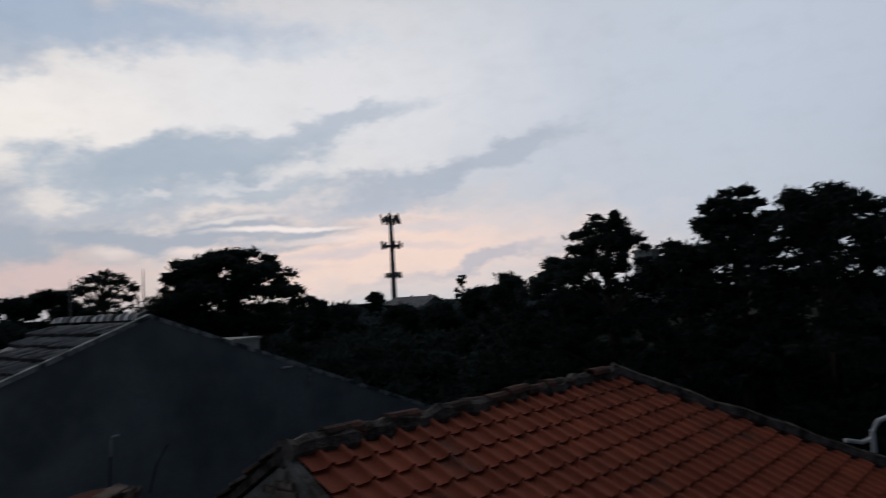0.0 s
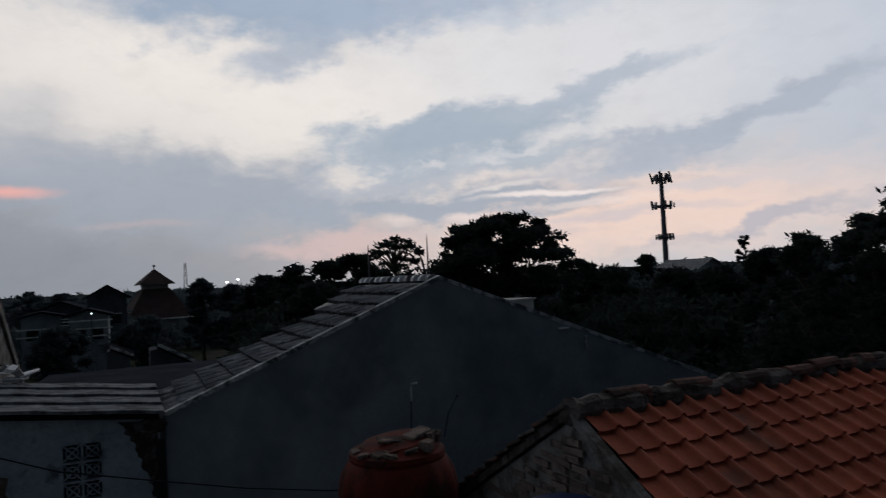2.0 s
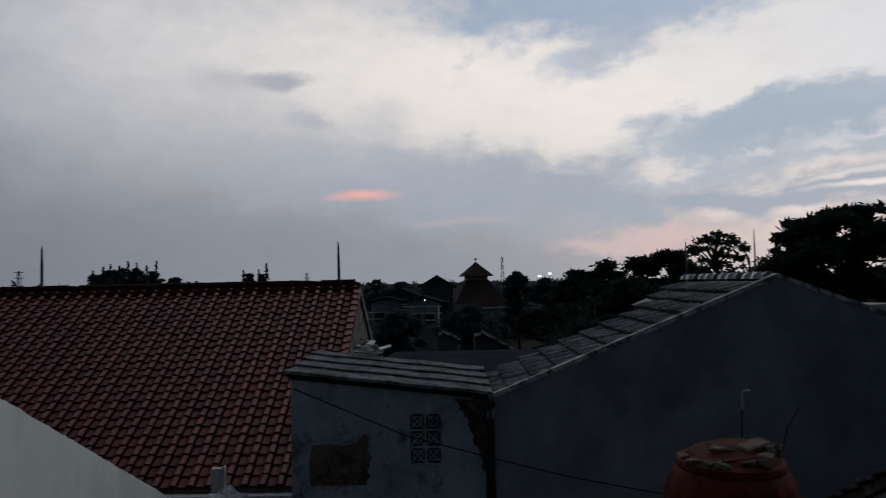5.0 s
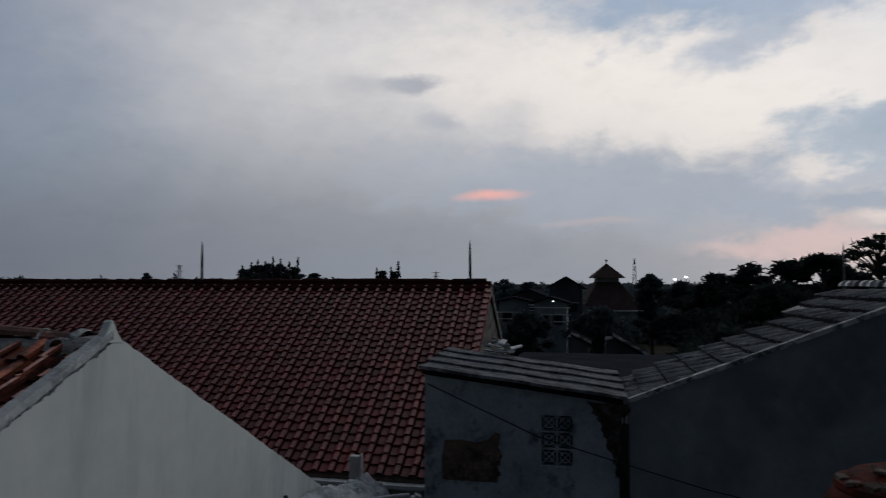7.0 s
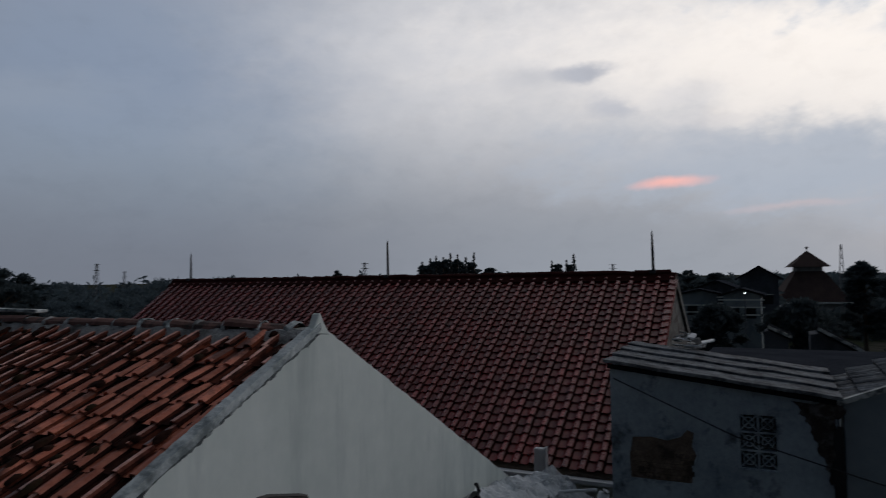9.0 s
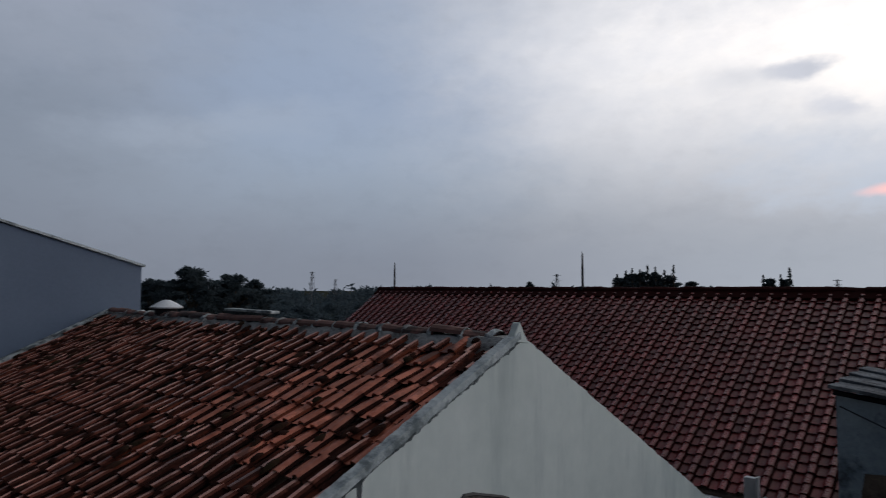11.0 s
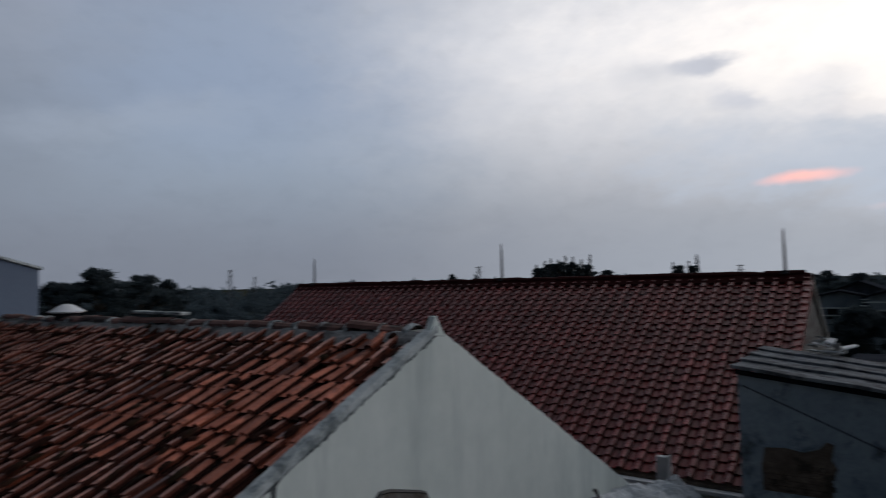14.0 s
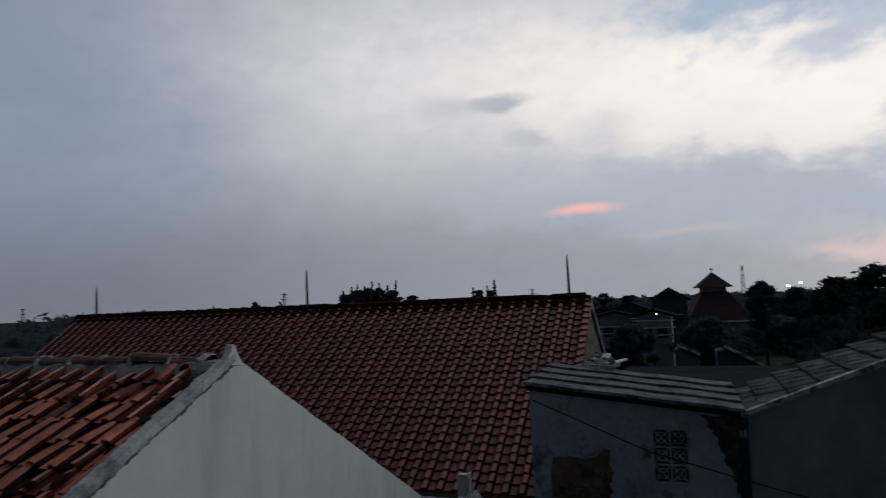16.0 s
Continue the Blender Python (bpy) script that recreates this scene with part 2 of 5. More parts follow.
# darker copies of the tile: pan shade put into the colour
MAROONPANSHADE = surface("maroon_pan_shade", (0.128, 0.013, 0.012), (0.21, 0.028, 0.024), 2.5, 30, 0.36, 0.2, (0.088, 0.010, 0.010), 1.2, 0.58, pieces=0.4, spec=0.42)
# near-black maroon: the ridge's own tone, and painted shade on tile sides, lips
MAROONRIDGESHADE = surface("maroon_ridge_and_shade", (0.020, 0.004, 0.004), (0.040, 0.008, 0.007), 2.5, 30, 0.8, 0.2, spec=0.05)
# dull brown clay: shade of the roll flanks put into the colour
CLAYSHADE = surface("clay_side_shade", (0.095, 0.026, 0.018), (0.29, 0.095, 0.062), 9, 40, 0.9, 0.7, (0.030, 0.012, 0.009), 3.0, 0.53, pieces=0.5, spec=0.1)
PALECOPING = surface("pale_coping", (0.42, 0.46, 0.465), (0.64, 0.67, 0.655), 6, 50, 0.9, 0.6, (0.15, 0.175, 0.18), 5.0, 0.54)
ORANGE = surface("orange_clay_tile", (0.50, 0.17, 0.11), (0.88, 0.47, 0.355), 11.0, 35, 0.42, 0.8, (0.045, 0.015, 0.011), 3.4, 0.57, pieces=0.45, spec=0.55)
# moss in the pans, and painted shade on tile sides and lips
MOSSANDSHADE = surface("moss_and_shade_in_pan", (0.020, 0.007, 0.005), (0.058, 0.017, 0.011), 8.0, 40, 0.95, 0.8, (0.22, 0.055, 0.028), 1.0, 0.65, pieces=0.5, spec=0.1)
ORANGE2 = surface("fresh_clay_tile", (0.33, 0.070, 0.034), (0.46, 0.112, 0.052), 2.5, 35, 0.8, 0.4, (0.16, 0.06, 0.035), 1.2, 0.66, pieces=0.2)
NEWTILE = surface("newer_clay_tile", (0.44, 0.105, 0.052), (0.72, 0.25, 0.155), 6.0, 35, 0.6, 0.6, (0.06, 0.020, 0.014), 2.6, 0.58, pieces=0.4)
GREYTILE = surface("grey_concrete_tile", (0.095, 0.105, 0.115), (0.26, 0.275, 0.29), 6.5, 30, 0.6, 0.6, (0.040, 0.044, 0.050), 4.0, 0.56, pieces=0.4)
MORTAR = surface("ridge_mortar", (0.085, 0.072, 0.066), (0.19, 0.165, 0.15), 9, 40, 0.95, 0.9, (0.035, 0.03, 0.028), 5.0, 0.52, depth=0.03, spec=0.1)
CEMENT = surface("old_cement", (0.27, 0.265, 0.255), (0.46, 0.45, 0.43), 6.0, 35, 0.95, 0.8, (0.09, 0.08, 0.072), 3.0, 0.55, depth=0.02, spec=0.1)
OLDRIDGE = surface("mossy_ridge_clay", (0.085, 0.045, 0.036), (0.20, 0.10, 0.08), 7, 40, 0.9, 0.7, (0.04, 0.032, 0.028), 4.0, 0.53, pieces=0.5, spec=0.1)
RIDGE = surface("ridge_clay", (0.13, 0.060, 0.048), (0.30, 0.15, 0.12), 6, 40, 0.85, 0.7, (0.045, 0.035, 0.032), 4.0, 0.55, pieces=0.4)
WHITE = surface("white_painted_render", (0.63, 0.675, 0.63), (0.77, 0.80, 0.75), 1.3, 6, 0.9, 0.15, (0.50, 0.545, 0.515), 1.6, 0.60, streak=True)
COPING = surface("mouldy_coping", (0.40, 0.43, 0.43), (0.64, 0.66, 0.64), 7, 50, 0.9, 0.7, (0.055, 0.065, 0.068), 5.5, 0.51)
GREYWALL = surface("grey_cement_render", (0.215, 0.255, 0.28), (0.325, 0.37, 0.395), 0.9, 16, 0.92, 0.4, (0.16, 0.19, 0.212), 0.5, 0.56)
SHEDWALL = surface("blue_grey_render", (0.21, 0.262, 0.31), (0.37, 0.435, 0.49), 1.6, 22, 0.92, 0.7, (0.065, 0.078, 0.090), 3.6, 0.62)
BLUEWALL = surface("slate_blue_render", (0.135, 0.168, 0.230), (0.165, 0.203, 0.27), 0.7, 25, 0.9, 0.2, (0.12, 0.15, 0.205), 0.8, 0.64)
BRICK = surface("bare_brick", (0.13, 0.092, 0.075), (0.27, 0.20, 0.165), 9, 40, 0.95, 0.9, (0.045, 0.038, 0.034), 6, 0.55, pieces=0.4, depth=0.02)
ASBESTOS = surface("fibre_cement", (0.075, 0.083, 0.094), (0.24, 0.255, 0.27), 6.5, 30, 0.75, 0.5, (0.036, 0.040, 0.046), 3.6, 0.54)
CONCRETE = surface("concrete", (0.28, 0.28, 0.27), (0.38, 0.38, 0.37), 2.5, 40, 0.92, 0.5, (0.16, 0.16, 0.155), 1.2, 0.6)
# near-black for openings, and for shade painted on grey tile edges
DARK = surface("dark_void_and_shade", (0.010, 0.010, 0.012), (0.02, 0.02, 0.022), 3, 30, 0.95, 0.1)
METAL = surface("dull_steel", (0.10, 0.10, 0.11), (0.18, 0.18, 0.19), 5, 60, 0.5, 0.1, metal=0.7)
BLACK = surface("black_cable", (0.012, 0.012, 0.013), (0.025, 0.025, 0.026), 5, 60, 0.6, 0.1)
PLASTIC = surface("white_plastic", (0.62, 0.63, 0.64), (0.74, 0.75, 0.75), 4, 40, 0.5, 0.1, (0.4, 0.41, 0.41), 3, 0.66)
TANK = surface("rust_orange_plastic", (0.085, 0.012, 0.007), (0.145, 0.021, 0.011), 3, 30, 0.7, 0.25, (0.04, 0.010, 0.007), 3.5, 0.55, spec=0.15)
BLUE = surface("blue_plastic", (0.012, 0.028, 0.085), (0.02, 0.042, 0.115), 4, 40, 0.55, 0.15, spec=0.2)
WOOD = surface("weathered_wood", (0.12, 0.085, 0.06), (0.22, 0.17, 0.13), 8, 60, 0.85, 0.5)
SHEET = surface("crumpled_plastic_sheet", (0.40, 0.43, 0.45), (0.58, 0.60, 0.61), 5, 30, 0.45, 0.6, (0.22, 0.24, 0.25), 4, 0.6)
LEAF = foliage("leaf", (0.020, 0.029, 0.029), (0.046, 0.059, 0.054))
# paler, bluer copy of the leaf: distance haze put into the colour
FARLEAFHAZE = foliage("far_leaf_haze_tint", (0.048, 0.064, 0.070), (0.078, 0.098, 0.106))
BARK = surface("bark", (0.05, 0.038, 0.028), (0.10, 0.08, 0.06), 5, 40, 0.95, 0.8)
GROUND = surface("dark_ground", (0.045, 0.043, 0.038), (0.085, 0.08, 0.07), 0.5, 12, 0.95, 0.4, (0.03, 0.04, 0.022), 0.12, 0.5, spec=0.0)
ROOFDARK = surface("dark_old_roof", (0.010, 0.011, 0.013), (0.020, 0.022, 0.026), 2.0, 20, 0.95, 0.4, (0.008, 0.008, 0.009), 1.0, 0.58, spec=0.0)
PLASTER = surface("old_plaster", (0.13, 0.125, 0.115), (0.25, 0.24, 0.225), 5.0, 35, 0.95, 0.8, (0.07, 0.055, 0.045), 4.0, 0.54, depth=0.02, spec=0.1)
DIM = surface("dark_grey_render", (0.065, 0.074, 0.088), (0.105, 0.118, 0.136), 1.2, 12, 0.92, 0.3, (0.050, 0.057, 0.067), 0.8, 0.57, spec=0.1)
ROOFBROWN = surface("dark_brown_roof", (0.052, 0.036, 0.034), (0.082, 0.056, 0.050), 1.0, 10, 0.9, 0.4, (0.045, 0.032, 0.030), 0.6, 0.58, spec=0.1)
DAMPBRICK = surface("damp_brick", (0.115, 0.088, 0.072), (0.25, 0.19, 0.15), 5, 40, 0.95, 0.9, (0.045, 0.036, 0.032), 4.5, 0.54, pieces=0.4, spec=0.1, depth=0.02)
# palest leaf copy, with the most haze put into its colour
HAZETINTLEAF = foliage("haze_tinted_leaf", (0.066, 0.090, 0.104), (0.098, 0.124, 0.138))
LAMP = lit("cold_lamp", (0.85, 0.93, 1.0), 3.0)
WARM = lit("warm_lamp", (1.0, 0.78, 0.5), 4.0)


# ---- mesh helpers ----
class Shape:
    """Collects vertices and faces of one mesh."""

    def __init__(self):
        self.v, self.f = [], []

    def add(self, verts, faces):
        k = len(self.v)
        self.v += [tuple(p) for p in verts]
        self.f += [tuple(i + k for i in q) for q in faces]
        return self

    def box(self, lo, hi, m=None):
        p = [Vector((x, y, z)) for z in (lo[2], hi[2]) for y in (lo[1], hi[1]) for x in (lo[0], hi[0])]
        if m is not None:
            p = [m @ q for q in p]
        return self.add(p, [(0, 2, 3, 1), (4, 5, 7, 6), (0, 1, 5, 4), (1, 3, 7, 5), (3, 2, 6, 7), (2, 0, 4, 6)])

    def prism(self, ring, way):
        """A polygon pushed along a way."""
        n, w = len(ring), Vector(way)
        a = [Vector(p) for p in ring]
        return self.add(a + [p + w for p in a], [tuple(range(n - 1, -1, -1)), tuple(range(n, 2 * n))] + [(i, (i + 1) % n, n + (i + 1) % n, n + i) for i in range(n)])

    def tube(self, points, radii, n=8):
        pts = [Vector(p) for p in points]
        if not isinstance(radii, (list, tuple)):
            radii = [radii] * len(pts)
        v, f = [], []
        for i, p in enumerate(pts):
            d = (pts[min(i + 1, len(pts) - 1)] - pts[max(i - 1, 0)]).normalized()
            a = d.cross(Vector((0, 0, 1)) if abs(d.z) < 0.9 else Vector((1, 0, 0))).normalized()
            b = d.cross(a)
            v += [p + radii[i] * (a * math.cos(2 * math.pi * k / n) + b * math.sin(2 * math.pi * k / n)) for k in range(n)]
        for i in range(len(pts) - 1):
            f += [(i * n + k, i * n + (k + 1) % n, (i + 1) * n + (k + 1) % n, (i + 1) * n + k) for k in range(n)]
        f += [tuple(range(n - 1, -1, -1)), tuple(range((len(pts) - 1) * n, len(pts) * n))]
        return self.add(v, f)

    def lathe(self, profile, n=32, wave=None):
        """Rings of (radius, height) round the z axis."""
        v, f = [], []
        for i, (r, z) in enumerate(profile):
            for k in range(n):
                a = 2 * math.pi * k / n
                q = r + (wave(i, a) if wave else 0)
                v.append((q * math.cos(a), q * math.sin(a), z))
        for i in range(len(profile) - 1):
            f += [(i * n + k, i * n + (k + 1) % n, (i + 1) * n + (k + 1) % n, (i + 1) * n + k) for k in range(n)]
        f += [tuple(range(n - 1, -1, -1)), tuple(range((len(profile) - 1) * n, len(profile) * n))]
        return self.add(v, f)


def part(name, shape, material, parent=None, label="", bevel=0.0, smooth=False, at=None):
    """Links a shape as one mesh object under a thing or a part."""
    me = bpy.data.meshes.new(name)
    me.from_pydata(shape.v, [], shape.f)
    if bevel:
        bm = bmesh.new()
        bm.from_mesh(me)
        bmesh.ops.bevel(bm, geom=list(bm.edges), offset=bevel, segments=1, affect="EDGES", clamp_overlap=True)
        bm.to_mesh(me)
        bm.free()
    if smooth:
        me.polygons.foreach_set("use_smooth", [True] * len(me.polygons))
    me.materials.append(material)
    me.update()
    ob = new(name, me)
    if parent is not None:
        ob.parent = parent
    if at is not None:
        ob.matrix_basis = at
    if label:
        tagged(ob, label)
    return ob


def thing(name, label, category, group="", at=None):
    ob = new(name)
    ob.empty_display_size = 0.2
    if at is not None:
        ob.matrix_basis = at
    return tagged(ob, label, category, group)


def bearing(az, d):
    return -math.sin(radians(az)) * d, math.cos(radians(az)) * d


# ---- roof tiles ----
US_S, HS_S = [0.0, 0.06, 0.36, 0.66, 0.72, 0.79, 0.89, 0.96, 1.03], [0.10, 0.0, -0.06, 0.02, 0.60, 1.0, 0.96, 0.5, 0.06]
US_W, HS_W = [0.0, 0.05, 0.30, 0.53, 0.60, 0.68, 0.86, 0.94, 1.01], [0.10, 0.0, -0.05, 0.0, 0.72, 1.0, 0.96, 0.62, 0.05]
US_M, HS_M = [0.0, 0.08, 0.30, 0.50, 0.57, 0.66, 0.84, 0.93, 1.01], [0.15, 0.0, -0.05, 0.0, 0.70, 1.0, 0.96, 0.55, 0.05]


def tile_shape(w, length, roll, lift, thick, us=US_S, hs=HS_S):
    """One pan-and-roll tile: x across, y up the slope, z off the roof."""
    n = len(us)
    v = [(u * w, 0, h * roll + lift) for u, h in zip(us, hs)] + [(u * w, length * 1.12, h * roll) for u, h in zip(us, hs)] + [(u * w, 0.012, h * roll * 0.9 + lift - thick) for u, h in zip(us, hs)] + [(u * w, 0, h * roll + lift) for u, h in zip(us, hs)]
    f = [(i, i + 1, n + i + 1, n + i) for i in range(n - 1)] + [(2 * n + i, 2 * n + i + 1, 3 * n + i + 1, 3 * n + i) for i in range(n - 1)]
    s = Shape()
    return s.add(v, f)


def tile_field(parent, name, material, spots, shape, near, label, second=None, pan=(), third=None, lip=()):
    """Lays tiles at the given poses: the ones that pass the near test as pieces, the rest as one joined part."""
    me = bpy.data.meshes.new(name)
    me.from_pydata(shape.v, [], shape.f)
    me.polygons.foreach_set("use_smooth", [i < len(shape.f) // 2 for i in range(len(shape.f))])
    me.materials.append(material)
    slots = [2 if third and i in lip else 1 if second and i in pan else 0 for i in range(len(shape.f))]
    if second:
        for extra in (second, third):
            if extra:
                me.materials.append(extra)
        me.polygons.foreach_set("material_index", slots)
    base = np.array(shape.v)
    rest_v, rest_f, k = [], [], 0
    spots = sorted(spots, key=near)
    for i, m in enumerate(spots):
        if i < 300:
            ob = new(name, me)
            ob.parent = parent
            ob.matrix_basis = m
        else:
            a = np.array(m)
            rest_v.append(base @ a[:3, :3].T + a[:3, 3])
            rest_f += [tuple(j + k for j in q) for q in shape.f]
            k += len(base)
    if rest_v:
        far = bpy.data.meshes.new(name + "_field")
        far.from_pydata(np.concatenate(rest_v).tolist(), [], rest_f)
        far.polygons.foreach_set("use_smooth", [i % len(shape.f) < len(shape.f) // 2 for i in range(len(rest_f))])
        far.materials.append(material)
        if second:
            for extra in (second, third):
                if extra:
                    far.materials.append(extra)
            far.polygons.foreach_set("material_index", slots * (len(rest_f) // len(shape.f)))
        ob = new(name + "_field", far)
        ob.parent = parent
        tagged(ob, label, kind="stuff")


def slope_poses(x0, x1, ridge_y, ridge_z, eave_y, tan, w, gauge, keep=None, jitter=0.006, face=-1, seed=1):
    """Poses of tiles on a slope that falls along -y (face=-1) or +y."""
    rng = random.Random(seed)
    pitch = math.atan(tan)
    run = abs(ridge_y - eave_y) / math.cos(pitch)
    rows, cols = int(run / gauge), int((x1 - x0) / w)
    w, gauge = (x1 - x0) / cols, run / rows
    out = []
    for r in range(rows):
        s = run - (r + 0.0) * gauge
        y, z = ridge_y + face * s * math.cos(pitch), ridge_z - s * math.sin(pitch)
        for c in range(cols):
            x = x0 + c * w
            if keep and not keep(x + w / 2, y - face * gauge * 0.5):
                continue
            out.append(pose(x + rng.uniform(-1, 1) * jitter, y, z + rng.uniform(0, 1) * jitter, math.degrees(pitch) + rng.uniform(-1, 1) * jitter * 120, 0, rng.uniform(-1, 1) * jitter * 160))
    return out


def ridge_caps(parent, x0, x1, y, z, length, radius, material, name="ridge_tile", seed=3, lift=0.02):
    """Half-round caps along a ridge in x."""
    rng = random.Random(seed)
    s = Shape()
    n = 7
    v = []
    for e, r in ((0, radius), (length * 1.1, radius * 0.86)):
        v += [(e, math.cos(math.pi * k / (n - 1)) * r, math.sin(math.pi * k / (n - 1)) * r * 0.8) for k in range(n)]
    v += [(-0.0, math.cos(math.pi * k / (n - 1)) * radius * 0.8, math.sin(math.pi * k / (n - 1)) * radius * 0.6) for k in range(n)]
    f = [(k, n + k, n + k + 1, k + 1) for k in range(n - 1)] + [(2 * n + k, k, k + 1, 2 * n + k + 1) for k in range(n - 1)]
    s.add(v, f)
    me = bpy.data.meshes.new(name)
    me.from_pydata(s.v, [], s.f)
    me.materials.append(material)
    count = int((x1 - x0) / length)
    for i in range(count):
        ob = new(name, me)
        ob.parent = parent
        ob.matrix_basis = pose(x0 + i * length, y + rng.uniform(-1, 1) * lift * 0.4, z + rng.uniform(-0.5, 1) * lift, rng.uniform(-4, 4), rng.uniform(-3, 3), rng.uniform(-3, 3))


# ---- ground and terrace ----
g = Shape()
g.box((-3000, -3000, -0.4), (3000, 3000, 0.0))
tagged(part("ground", g, GROUND), "dark bare ground with weeds between the houses", "ground", kind="structure")
tagged(part("terrace_floor", Shape().box((-1.9, -4.5, 4.15), (1.9, 0.7, 4.35)), CONCRETE), "plain grey concrete terrace slab", "floor", kind="structure")
tagged(part("terrace_wall", Shape().box((-1.8, -4.4, 0.0), (1.8, 0.6, 4.146)), CONCRETE), "plain grey concrete wall under the terrace", "wall", kind="structure")


# ---- house with the long maroon roof ----
def maroon_house():
    h = thing("maroon_roof_house", "long single-storey house with maroon glazed tile roof", "house")
    x0, x1, ry, rz, ey, tan = -15.85, -2.19, 13.8, 5.97, 9.63, 0.672
    ez = rz - (ry - ey) * tan
    deck = Shape().prism([(x0 + 0.02, ry, rz - 0.03), (x0 + 0.02, ey, ez - 0.03), (x0 + 0.02, ey, ez - 0.1), (x0 + 0.02, ry, rz - 0.16), (x0 + 0.02, 2 * ry - ey, ez - 0.1), (x0 + 0.02, 2 * ry - ey, ez - 0.03)], (x1 - x0 - 0.04, 0, 0))
    part("roof_deck", deck, WOOD, h)
    part("wall", Shape().box((x0 + 0.5, ey + 0.6, 0), (x1 - 0.42, 2 * ry - ey - 0.6, ez + 0.2)), WHITE, h, "off-white rendered wall")
    gy0, gy1 = ey + 0.6, 2 * ry - ey - 0.6
    gz = rz - (ry - gy0) * tan - 0.14
    part("gable_wall", Shape().prism([(x1 - 0.20, gy0, ez + 0.204), (x1 - 0.20, gy1, ez + 0.204), (x1 - 0.20, gy1, gz), (x1 - 0.20, ry, rz - 0.18), (x1 - 0.20, gy0, gz)], (0.16, 0, 0)), PLASTER, h, "stained pale rendered gable")
    for s in (-1, 1):
        y = ry + s * (ry - ey)
        part("bargeboard", Shape().prism([(x1 - 0.018, ry, rz - 0.02), (x1 - 0.018, y, ez - 0.02), (x1 - 0.018, y, ez - 0.2), (x1 - 0.018, ry, rz - 0.22)], (0.03, 0, 0)), PLASTER, h, "weathered grey bargeboard")
    part("gutter_board", Shape().box((x0, ey - 0.17, ez - 0.12), (x1, ey - 0.02, ez - 0.065)), PLASTIC, h, "white painted board along the eave", bevel=0.006)
    part("ridge_bed", Shape().prism([(x0, ry - 0.25, rz - 0.10), (x0, ry - 0.25, rz - 0.13), (x0, ry + 0.25, rz - 0.13), (x0, ry + 0.25, rz - 0.10), (x0, ry + 0.07, rz + 0.045), (x0, ry - 0.07, rz + 0.045)], (x1 - x0, 0, 0)), MAROONRIDGESHADE, h, "dark ridge flashing")
    ridge_caps(h, x0, x1, ry, rz + 0.005, 0.33, 0.125, MAROONRIDGESHADE, lift=0.008)
    verge = Shape()
    for i in range(int((ry - ey) / 0.155)):
        y = ry - 0.2 - i * 0.155
        z = rz - (ry - y) * tan
        verge.prism([(x1 - 0.05, y, z + 0.055), (x1 - 0.05, y - 0.17, z - 0.155 * tan + 0.075), (x1 - 0.05, y - 0.17, z - 0.155 * tan - 0.06), (x1 - 0.05, y, z - 0.06)], (0.085, 0, 0))
    part("verge_tiles", verge, MAROON, h, "stepped maroon verge tiles")
    s = tile_shape(0.25, 0.195, 0.046, 0.026, 0.026, US_W, HS_W)
    front = slope_poses(x0, x1, ry, rz, ey, tan, 0.25, 0.19, jitter=0.005)
    # shade in pans, on roll sides and under lips is painted by face
    tile_field(h, "roof_tile", MAROON, front, s, lambda m: (m.translation - Vector((-2.2, 8.0, 4.0))).length, "rows of maroon glazed tiles", MAROONPANSHADE, (1, 2, 6), MAROONRIDGESHADE, (0, 3, 7, 8, 9, 10, 11, 12, 13, 14, 15))
    return h


maroon_house()


def lightning_rod(x, height, lean):
    r = thing("lightning_rod", "thin dark steel lightning rod on the roof ridge", "lightning rod", "rods on the maroon roof", pose(x, 13.8, 6.03, lean, -lean, 0))
    part("rod", Shape().tube([(0, 0, 0), (0, 0, height * 0.6), (0, 0, height)], [0.030, 0.028, 0.018], 6), DARKSTEEL, r)
    part("tip", Shape().tube([(0, 0, height), (0, 0, height + 0.10)], [0.02, 0.003], 6), DARKSTEEL, r)
    part("base", Shape().box((-0.06, -0.12, -0.03), (0.06, 0.12, 0.05)), DARKSTEEL, r, bevel=0.01)


for x, hh, lean in ((-2.62, 0.74, 0.6), (-8.74, 0.78, 0.3), (-15.2, 0.68, 0.0)):
    lightning_rod(x, hh, lean)


